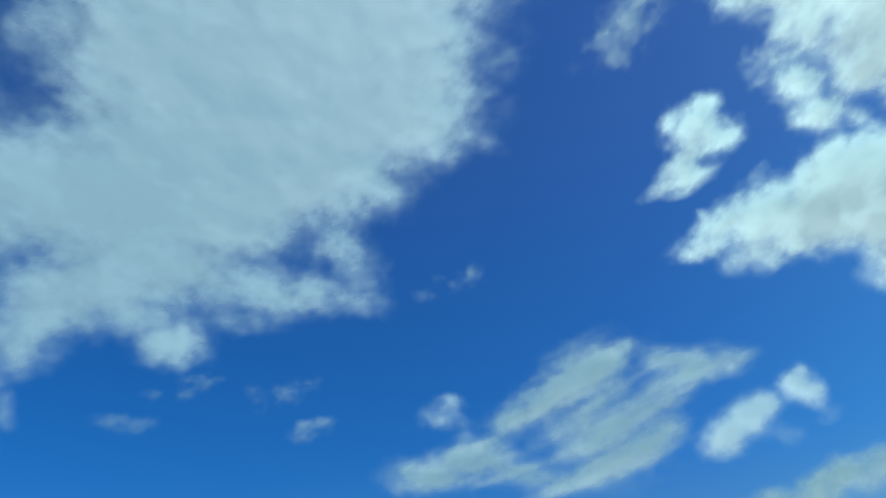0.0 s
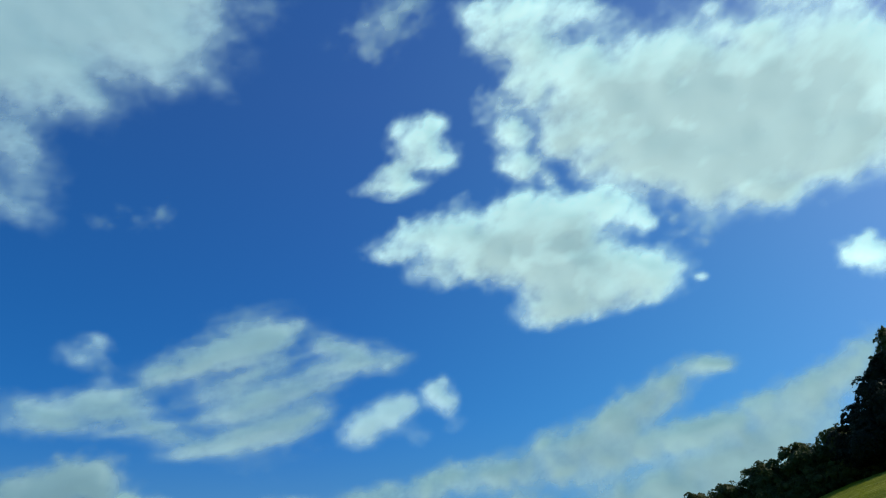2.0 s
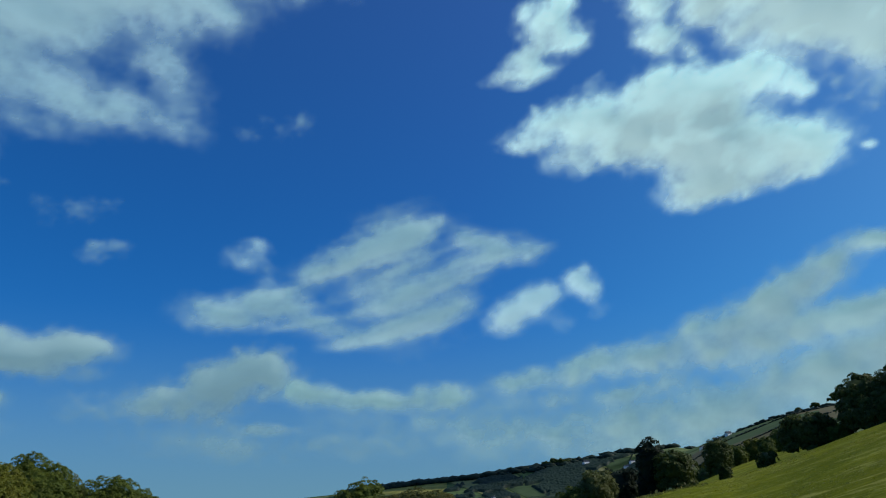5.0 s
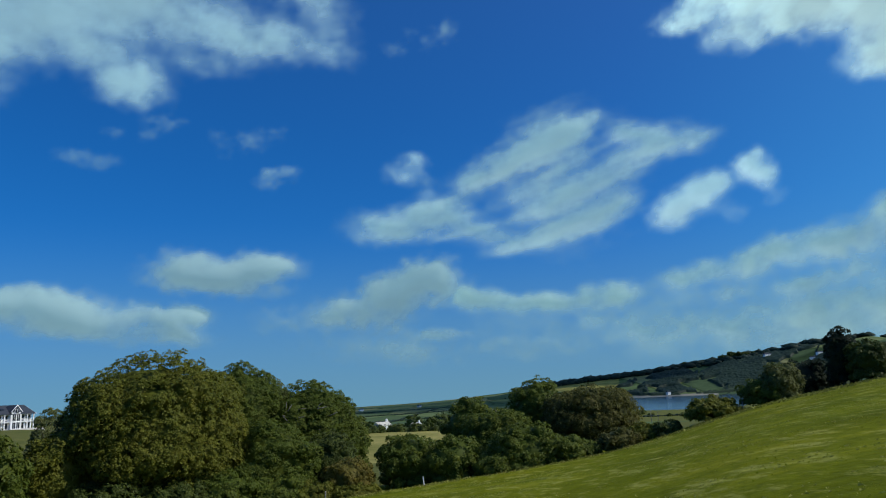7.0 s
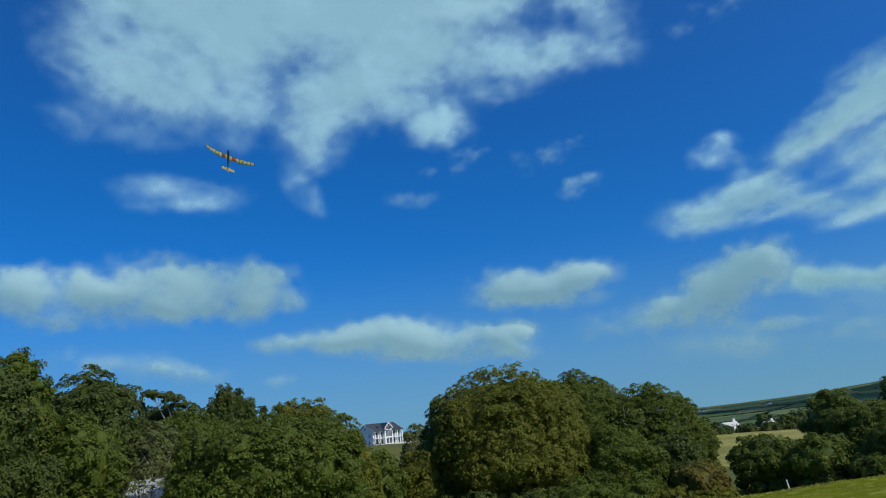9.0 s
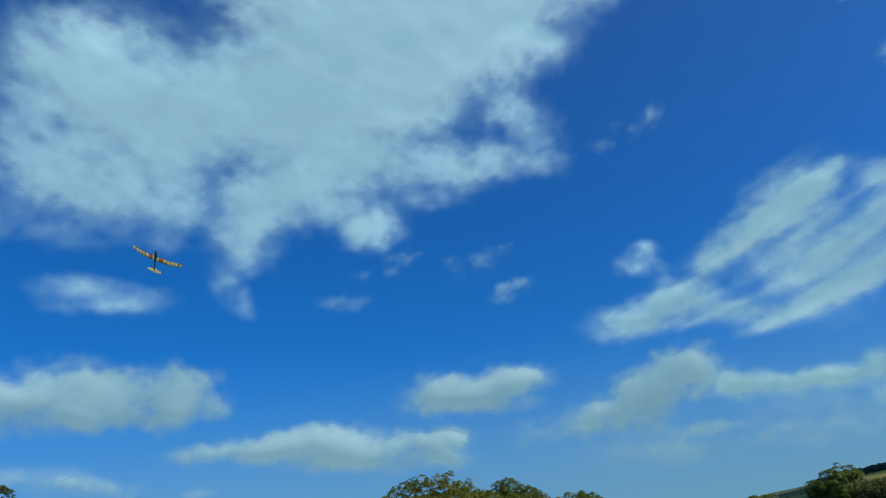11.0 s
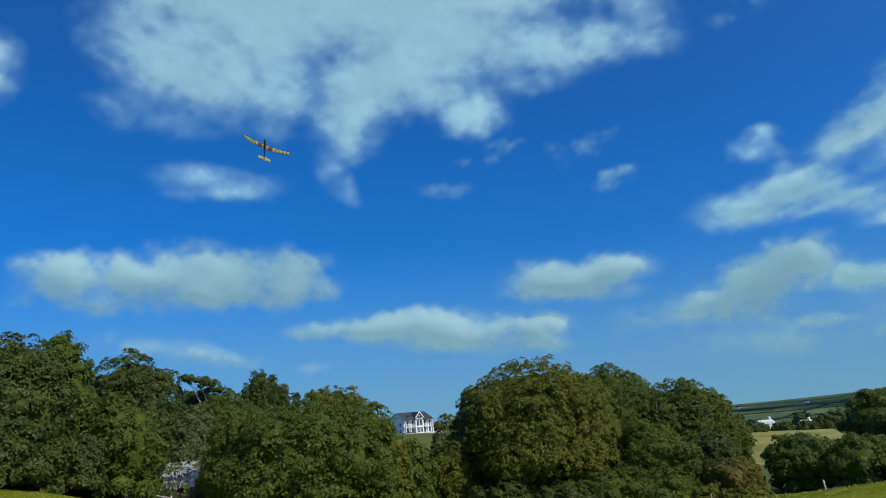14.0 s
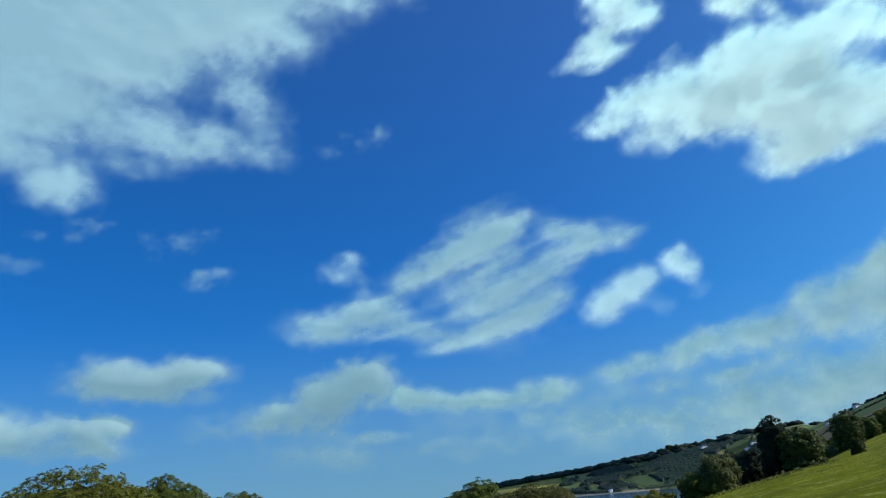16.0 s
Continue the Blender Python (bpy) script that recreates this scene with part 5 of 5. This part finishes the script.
def window(parent, x, y, z, w, h, facing, frame_mat=TRIM):
    """A framed window with glass set back; facing 'y' (on a front at y) or 'x' (on an end at x)."""
    def put(u0, u1, z0, z1, d0, d1):
        if facing == "y":
            return box(x + u0, x + u1, y - d1, y - d0, z + z0, z + z1)
        return box(x - d1, x - d0, y + u0, y + u1, z + z0, z + z1)
    win = part("window", put(-w / 2, w / 2, 0, h, -0.05, 0.03), GLASS, parent, "dark glazed window")
    fr = bmesh.new()
    for u0, u1, z0, z1 in ((-w / 2 - 0.08, -w / 2, -0.08, h + 0.08), (w / 2, w / 2 + 0.08, -0.08, h + 0.08), (-w / 2, w / 2, -0.08, 0), (-w / 2, w / 2, h, h + 0.08), (-0.04, 0.04, 0, h)):
        if facing == "y":
            add_box(fr, x + u0, x + u1, y - 0.09, y + 0.02, z + z0, z + z1)
        else:
            add_box(fr, x - 0.09, x + 0.02, y + u0, y + u1, z + z0, z + z1)
    part("window_frame", fr, frame_mat, win)
    return win


def white_house(az, r, turn):
    L, D, eave, ridge = 14.5, 11.0, 5.7, 8.6
    x, y = polar(az, r)
    z = float(ground_z(x, y))
    house = new("white_house")
    house.matrix_world = pose(x, y, z + 0.1, 0, 0, -az + turn)
    tagged(house, "large white rendered house with slate roof and balconies", "house")
    hx, hy = L / 2, D / 2
    part("wall", box(-hx, hx, -hy, hy, -1.5, eave), WHITE, house)
    part("gable_wall", prism(-hx, -hx + 0.3, -hy, hy, eave, ridge - 0.2), WHITE, house)
    part("gable_wall", prism(hx - 0.3, hx, -hy, hy, eave, ridge - 0.2), WHITE, house)
    slabs = bmesh.new()
    for y0, z0 in ((-hy - 1.7, eave - 0.35), (hy + 0.5, eave - 0.1)):
        vs = [slabs.verts.new((sx, yy, zz + t)) for sx in (-hx - 0.45, hx + 0.45) for yy, zz in ((y0, z0), (0.0, ridge)) for t in (0.0, 0.25)]
        for f in ((0, 1, 3, 2), (4, 6, 7, 5), (0, 4, 5, 1), (2, 3, 7, 6), (1, 5, 7, 3), (0, 2, 6, 4)):
            slabs.faces.new([vs[i] for i in f])
    roof = part("roof", slabs, SLATE, house, "dark slate roof")
    for sx in (-hx - 0.52, hx + 0.42):
        verge = bmesh.new()
        for sy in (-1, 1):
            y0, y1 = (-hy - 1.75, 0.0) if sy < 0 else (hy + 0.55, 0.0)
            vs = [verge.verts.new(p) for p in ((sx, y0, eave - 0.45), (sx, y0, eave - 0.15), (sx, y1, ridge + 0.25), (sx, y1, ridge - 0.1),
                                               (sx + 0.1, y0, eave - 0.45), (sx + 0.1, y0, eave - 0.15), (sx + 0.1, y1, ridge + 0.25), (sx + 0.1, y1, ridge - 0.1))]
            for f in ((0, 1, 2, 3), (7, 6, 5, 4), (0, 4, 5, 1), (1, 5, 6, 2), (2, 6, 7, 3), (3, 7, 4, 0)):
                verge.faces.new([vs[i] for i in f])
        part("bargeboard", verge, TRIM, roof, "white painted bargeboard")
    part("rooflight", prism(-4.2, -3.0, -4.4, -3.2, 6.9, 7.6), GLASS, roof)
    # gabled glazed bay in the middle of the front
    bay = part("bay", box(-1.7, 1.7, -hy - 1.6, -hy, 0, eave + 0.6), WHITE, house)
    part("bay_gable", prism(-1.7, 1.7, -hy - 1.6, -hy + 3.5, eave + 0.6, ridge - 0.2, "y"), WHITE, house)
    part("bay_roof", prism(-2.1, 2.1, -hy - 1.8, -hy + 3.6, eave + 0.55, ridge + 0.15, "y"), SLATE, house, "dark slate bay roof")
    for sx in (-1, 1):                           # white boards along the gable of the bay
        board = bmesh.new()
        vs = [board.verts.new((sx * u, -hy - d, zz)) for d in (1.95, 1.82) for u, zz in ((2.2, eave + 0.4), (2.2, eave + 0.8), (0.0, ridge + 0.4), (0.0, ridge - 0.1))]
        for f in ((0, 1, 2, 3), (7, 6, 5, 4), (0, 4, 5, 1), (1, 5, 6, 2), (2, 6, 7, 3), (3, 7, 4, 0)):
            board.faces.new([vs[i] for i in f])
        part("bay_bargeboard", board, TRIM, house, "white painted bargeboard")
    for z0, h in ((0.25, 2.2), (3.0, 2.3)):
        for sx in (-0.8, 0.8):
            window(house, sx, -hy - 1.6, z0, 1.25, h, "y")
    window(house, 0, -hy - 1.85, 5.9, 1.4, 1.3, "y")
    # balconies with posts, either side of the bay
    for sx in (-1, 1):
        x0, x1 = sorted((sx * 1.75, sx * (hx - 0.1)))
        part("balcony", box(x0, x1, -hy - 1.6, -hy - 0.02, 2.55, 2.8), TRIM, house, "white balcony floor")
        rail = bmesh.new()
        add_box(rail, x0, x1, -hy - 1.6, -hy - 1.54, 3.72, 3.8)
        add_box(rail, x0, x1, -hy - 1.6, -hy - 1.54, 3.25, 3.3)
        for k in range(15):
            xk = x0 + (x1 - x0) * k / 14
            add_box(rail, xk - 0.02, xk + 0.02, -hy - 1.6, -hy - 1.55, 2.8, 3.75)
        part("railing", rail, TRIM, house, "white balcony railing")
        for px in (x0 + 0.15, (x0 + x1) / 2, x1 - 0.15):
            part("post", box(px - 0.16, px + 0.16, -hy - 1.62, -hy - 1.3, -0.2, eave - 0.2), TRIM, house, "white balcony post")
        for z0, h in ((0.1, 2.15), (2.85, 2.15)):
            for f in (0.28, 0.74):
                window(house, x0 + (x1 - x0) * f, -hy, z0, 1.7, h, "y")
    for yy, zz, w in ((-3.2, 3.2, 1.3), (2.6, 3.2, 1.3), (2.6, 0.4, 1.3), (-3.0, 0.5, 1.0), (0, 6.3, 1.0)):
        window(house, -hx, yy, zz, w, 1.25 if zz < 6 else 0.9, "x")
    part("terrace", box(-hx - 1.5, hx + 2, -hy - 5.5, -hy, -1.5, 0.02), STONE, house, "pale paved terrace")
    return house


white_house(-27.45, 322, 34)


def cottage(az, r, w, d, h, turn, wall=WHITE, roof=SLATE, lift=0.0, label="small white cottage among trees on the far hill"):
    x, y = polar(az, r)
    z = float(ground_z(x, y)) + lift
    ob = new("cottage")
    ob.matrix_world = pose(x, y, z, 0, 0, -az + turn)
    tagged(ob, label, "house", "far houses")
    part("wall", box(-w / 2, w / 2, -d / 2, d / 2, -4, h), wall, ob)
    part("gable", prism(-w / 2, w / 2, -d / 2, d / 2, h, h + d * 0.38), wall, ob)
    part("roof", prism(-w / 2 - 0.4, w / 2 + 0.4, -d / 2 - 0.5, d / 2 + 0.5, h - 0.1, h + d * 0.45), roof, ob, "dark slate roof" if roof is SLATE else "pale tiled roof")
    part("chimney", box(w * 0.3, w * 0.3 + 1.0, -0.5, 0.5, h + d * 0.2, h + d * 0.45 + 1.4), wall, ob)
    for k in range(3):
        window(ob, -w * 0.32 + k * w * 0.32, -d / 2, 1.0, w * 0.12, 1.3, "y")
        window(ob, -w * 0.32 + k * w * 0.32, -d / 2, h * 0.55 + 0.6, w * 0.12, 1.2, "y")
    return ob


cottage(20.5, 3225, 17, 11, 12, 48, lift=1, label="white house on the far shore of the estuary")
cottage(-1.4, 420, 9, 4.2, 2.5, 42, roof=STONE, lift=0.9, label="low white farmhouse in the valley")
cottage(1.2, 470, 6.5, 4, 2.5, 38, roof=STONE, lift=0.9, label="small white cottage in the valley")
cottage(27.6, 3600, 36, 15, 11, 40, lift=4, label="long white house among trees below the hilltop")
for k, (az, r, w, h, turn) in enumerate([(30.0, 3350, 26, 10, 10), (30.5, 3380, 22, 13, -15), (31.0, 3400, 34, 14, 5), (31.5, 3420, 24, 12, 25), (32.0, 3430, 26, 13, 0), (29.6, 3320, 22, 8, 30),
                                        (36.0, 1240, 8, 2.6, 10), (37.0, 1250, 9, 2.8, -10), (37.9, 1262, 10, 2.6, 15), (-3.0, 3560, 22, 6, 10), (-8.5, 3300, 20, 6, 0), (1.5, 3450, 20, 6, 20)]):
    cottage(az, r, w, min(11, w * 0.6), h, 36 + turn, lift=1)


def shed(az, r, w, d, h, turn, roof, label):
    x, y = polar(az, r)
    z = float(ground_z(x, y))
    ob = new("shed")
    ob.matrix_world = pose(x, y, z, 0, 0, -az + turn)
    tagged(ob, label, "shed")
    for k in range(int(w / 0.3)):
        part("board", box(-w / 2 + k * 0.3, -w / 2 + k * 0.3 + 0.285, -d / 2 - 0.03 * (k % 2), -d / 2 + 0.05, 0, h), BOARD, ob)
    part("wall", box(-w / 2, w / 2, -d / 2 + 0.06, d / 2, 0, h), BOARD, ob)
    sheet = bmesh.new()
    steps = int(w / 0.12)
    rows = []
    for k in range(steps + 1):
        xk, wave = -w / 2 - 0.3 + (w + 0.6) * k / steps, 0.03 * math.sin(k * 1.6)
        rows.append([sheet.verts.new((xk, yy, zz + wave + t)) for yy, zz in ((-d / 2 - 0.5, h + 0.02), (d / 2 + 0.3, h + d * 0.36)) for t in (0, 0.05)])
    for p, q in zip(rows, rows[1:]):
        for i, j in ((0, 2), (3, 1)):
            sheet.faces.new((p[i], p[j], q[j], q[i]))
        sheet.faces.new((p[1], p[0], q[0], q[1]))
    part("roof", sheet, roof, ob, "pale corrugated roof")
    part("door", box(-0.5, 0.5, -d / 2 - 0.09, -d / 2 - 0.04, 0.05, min(2.0, h - 0.1)), TIN, ob, "grey shed door")
    return ob


shed(-45.6, 57, 5.0, 4.2, 1.3, 4, TIN, "long low shed with a pale roof under trees")
shed(-43.4, 60.5, 2.0, 2.4, 2.9, -10, TIN, "small pale-roofed shed behind willows")


# ---- fence posts and poles ----
def fence_post(az, r, h, mat, lean, label):
    x, y = polar(az, r)
    ob = new("fence_post")
    ob.matrix_world = pose(x, y, float(ground_z(x, y)) - 0.3, lean, lean * 0.6, az * 3)
    tagged(ob, label, "post", "fence posts on the field's edge")
    bm = box(-0.04, 0.04, -0.04, 0.04, 0, h + 0.3, bevel=0.01)
    part("stake", bm, mat, ob)
    part("cap", box(-0.048, 0.048, -0.048, 0.048, h + 0.3, h + 0.33, bevel=0.008), mat, ob)
    return ob


for az, r, h, mat, lean in [(1.7, 58, 0.65, PAINTED, -9), (-5.8, 58, 0.7, POST, 2), (-12.5, 57, 1.2, POST, -3), (25.5, 62, 0.6, POST, 3)]:
    fence_post(az, r, h, mat, lean, "white weathered stake on the field's edge" if mat is PAINTED else "grey weathered fence post on the field's edge")


def rail_fence(az0, az1, r, posts):
    ends = [polar(az0, r), polar(az1, r)]
    ob = new("rail_fence")
    tagged(ob, "low weathered wooden rail fence before a shed", "fence")
    spots = []
    for k in range(posts):
        t = k / (posts - 1)
        x, y = (ends[0][j] * (1 - t) + ends[1][j] * t for j in (0, 1))
        z = float(ground_z(x, y))
        spots.append(Vector((x, y, z)))
        part("post", add_tube(bmesh.new(), [(x, y, z - 0.3), (x, y, z + 1.1)], [0.06, 0.055], 6), POST, ob)
    for a_, b_ in zip(spots, spots[1:]):
        for h in (0.55, 0.95):
            part("rail", add_tube(bmesh.new(), [a_ + Vector((0, -0.05, h)), b_ + Vector((0, -0.05, h))], [0.04, 0.04], 5), POST, ob)
    return ob


rail_fence(-48, -42.0, 52, 5)
x, y = polar(-8.4, 54)
log = new("fallen_log")
log.location = (x, y, float(ground_z(x, y)) + 0.1)
tagged(log, "short pale fallen log lying on the grass", "log")
part("stem", add_tube(bmesh.new(), [(-1.0, 0, 0.02), (0, 0.1, 0.1), (1.0, 0, 0.06)], [0.13, 0.16, 0.12], 9), BARK_PALE, log)


def telegraph_pole(az, r, h):
    x, y = polar(az, r)
    ob = new("telegraph_pole")
    ob.matrix_world = pose(x, y, float(ground_z(x, y)) - 0.5, 0, 0, -az)
    tagged(ob, "slim wooden telegraph pole on the marsh", "pole", "telegraph poles")
    part("shaft", add_tube(bmesh.new(), [(0, 0, 0), (0, 0, h)], [0.22, 0.15], 8), BOARD, ob)
    part("crossarm", box(-0.9, 0.9, -0.06, 0.06, h - 0.8, h - 0.65), BOARD, ob)
    return ob


for az, r in ((19.1, 520), (19.6, 560)):
    telegraph_pole(az, r, 11)


# ---- the model glider ----
def tissue(name, colour, edge):
    """Translucent doped tissue over a light frame."""
    m, n, l, b = material(name)
    col = ramp(n, l, noise_node(n, l, 9.0, 4.0), [(0.3, edge), (0.7, colour)])
    l.new(col, b.inputs["Base Color"])
    b.inputs["Roughness"].default_value = 0.35
    tr = n.new("ShaderNodeBsdfTranslucent")
    l.new(col, tr.inputs["Color"])
    mx = n.new("ShaderNodeMixShader")
    mx.inputs[0].default_value = 0.62
    l.new(b.outputs[0], mx.inputs[1])
    l.new(tr.outputs[0], mx.inputs[2])
    l.new(mx.outputs[0], n["Material Output"].inputs[0])
    return m


YELLOW = tissue("yellow_tissue", (0.95, 0.86, 0.50), (0.90, 0.80, 0.42))
ORANGE = tissue("orange_tissue", (0.85, 0.42, 0.16), (0.78, 0.34, 0.12))
CREAM = tissue("cream_tissue", (0.95, 0.93, 0.82), (0.90, 0.86, 0.72))
SPAR = plain("spruce_spar", (0.10, 0.07, 0.03), (0.20, 0.14, 0.07), 8.0, 0.6)
HULL = plain("green_fuselage", (0.035, 0.06, 0.04), (0.07, 0.10, 0.06), 6.0, 0.35)


def wing_panel(x0, x1, chord0, chord1, z0, z1, trail=0.0):
    """One bay of the wing between two ribs, with an aerofoil section."""
    bm = bmesh.new()
    section = [(0.0, 0.0), (0.03, 0.035), (0.15, 0.075), (0.35, 0.09), (0.65, 0.06), (1.0, 0.004), (0.65, 0.012), (0.3, 0.004), (0.06, -0.012)]
    rings = []
    for x, c, z in ((x0, chord0, z0), (x1, chord1, z1)):
        rings.append([bm.verts.new((x, 0.30 * c - u * c, z + t * c)) for u, t in section])
    k = len(section)
    for i in range(k):
        f = bm.faces.new((rings[0][i], rings[0][(i + 1) % k], rings[1][(i + 1) % k], rings[1][i]))
        f.smooth = True
    bm.faces.new(rings[0])
    bm.faces.new(list(reversed(rings[1])))
    return bm


def model_glider(az, el, dist, heading, pitch, bank):
    a, e = radians(az), radians(el)
    glider = new("model_glider")
    glider.matrix_world = pose(dist * math.sin(a) * math.cos(e), dist * math.cos(a) * math.cos(e), 1.7 + dist * math.sin(e), pitch, bank, heading)
    tagged(glider, "yellow and orange tissue-covered model glider in flight", "model glider")
    half, bays = 0.98, 7
    tints = (CREAM, ORANGE, CREAM, YELLOW, CREAM, CREAM, YELLOW)

    def lift(s):
        return 0.07 + 0.04 * s + 0.22 * max(0.0, s - 0.45) ** 1.4

    def chord(s):
        return 0.24 if s < 0.55 else 0.24 - 0.095 * ((s - 0.55) / 0.45) ** 1.5
    for side in (-1, 1):
        for k in range(bays):
            s0, s1 = k / bays * half, (k + 1) / bays * half
            part("wing_panel", wing_panel(side * s0, side * (s1 - 0.006), chord(s0), chord(s1), lift(s0), lift(s1)), tints[k], glider,
                 "orange tissue wing panel" if tints[k] is ORANGE else "")
            part("rib", wing_panel(side * (s1 - 0.007), side * (s1 + 0.004), chord(s1) * 1.02, chord(s1) * 1.02, lift(s1) - 0.001, lift(s1) - 0.001), SPAR, glider)
        for k in range(bays):
            s0, s1 = k / bays * half, (k + 1) / bays * half
            part("leading_edge", add_tube(bmesh.new(), [(side * s0, 0.30 * chord(s0), lift(s0)), (side * s1, 0.30 * chord(s1), lift(s1))], [0.007, 0.007], 6), SPAR, glider)
    body = add_tube(bmesh.new(), [(0, 0.46, 0.0), (0, 0.40, 0.01), (0, 0.20, 0.025), (0, 0.0, 0.03), (0, -0.22, 0.03), (0, -0.75, 0.045)], [0.012, 0.032, 0.048, 0.048, 0.032, 0.014], 10)
    fus = part("fuselage", body, HULL, glider, "dark green slim fuselage")
    part("canopy", add_tube(bmesh.new(), [(0, 0.34, 0.045), (0, 0.25, 0.068), (0, 0.14, 0.065)], [0.008, 0.026, 0.012], 8), GLASS, fus)
    for side in (-1, 1):
        tp = bmesh.new()
        vs = [(side * 0.005, -0.63, 0.06), (side * 0.26, -0.65, 0.06), (side * 0.26, -0.76, 0.06), (side * 0.005, -0.79, 0.06)]
        lo = [tp.verts.new(v) for v in vs]
        hi = [tp.verts.new((v[0], v[1], v[2] + 0.008)) for v in vs]
        tp.faces.new(lo)
        tp.faces.new(list(reversed(hi)))
        for i in range(4):
            tp.faces.new((lo[i], hi[i], hi[(i + 1) % 4], lo[(i + 1) % 4]))
        part("tailplane", tp, YELLOW, glider)
    fin = bmesh.new()
    vs = [(-0.70, 0.06), (-0.78, 0.26), (-0.88, 0.25), (-0.86, 0.04)]
    lo = [fin.verts.new((-0.004, y, z)) for y, z in vs]
    hi = [fin.verts.new((0.004, y, z)) for y, z in vs]
    fin.faces.new(lo)
    fin.faces.new(list(reversed(hi)))
    for i in range(4):
        fin.faces.new((lo[i], hi[i], hi[(i + 1) % 4], lo[(i + 1) % 4]))
    part("fin", fin, CREAM, glider, "cream tissue fin")
    return glider


model_glider(-38.0, 21.4, 29.0, -150, 24, -26)


# ---- mown grass of the near field ----
def grass_tufts(count, az0, az1, r0, r1, height, seed, bare=0.42, patch=2.2, wide=0.35):
    rng = np.random.default_rng(seed)
    az = np.radians(rng.uniform(az0, az1, count))
    r = np.sqrt(rng.uniform(r0 ** 2, r1 ** 2, count))
    x, y = r * np.sin(az), r * np.cos(az)
    keep = fbm(x / patch, y / (0.6 * patch), seed, 3) > bare
    x, y = x[keep], y[keep]
    n = len(x)
    base = np.stack([x, y, ground_z(x, y) - 0.02], -1)
    turn = rng.uniform(0, math.tau, n)
    side = np.stack([np.cos(turn), np.sin(turn), np.zeros(n)], -1)
    h = height * rng.uniform(0.4, 1.3, (n, 1))
    lean = rng.normal(0, 0.5, (n, 3)) * h
    lean[:, 2] = 0
    up = np.array([[0, 0, 1.0]])
    verts = np.stack([base - side * h * wide, base + side * h * wide, base + lean + up * h, base + side * h * 0.1 - lean * 0.6 + up * h * 0.8], 1).reshape(-1, 3)
    k = np.arange(n)[:, None] * 4
    faces = np.concatenate([k + [0, 1, 2], k + [0, 1, 3]], 1).reshape(-1, 3)
    return verts, faces


BLADE = leaf_material("grass_blade", (0.20, 0.24, 0.008), (0.28, 0.31, 0.02), (0.50, 0.47, 0.15), 0.22)
v, f = grass_tufts(70000, -64, 74, 9, 64, 0.05, 3)
tagged(new("field_grass", mesh_from("field_grass", v, f, BLADE, flat=True)), "short green and straw-coloured mown grass", "grass", kind="stuff")
HAY = leaf_material("cut_hay", (0.25, 0.275, 0.05), (0.34, 0.355, 0.09), (0.44, 0.43, 0.15), 0.32)
v, f = grass_tufts(80000, -64, 74, 8, 63, 0.04, 17, 0.545, 3.6, 1.5)
tagged(new("hay_litter", mesh_from("hay_litter", v, f, HAY, flat=True)), "pale straw-coloured wisps of hay left on mown grass", "hay", kind="stuff")
EDGE = leaf_material("rank_grass", (0.16, 0.18, 0.03), (0.25, 0.26, 0.05), (0.42, 0.38, 0.13), 0.15)
v, f = grass_tufts(9000, -22, 36, 55.0, 62.0, 0.13, 9)
tagged(new("rough_grass", mesh_from("rough_grass", v, f, EDGE, flat=True)), "rank uncut grass along the field's edge", "grass", kind="stuff")
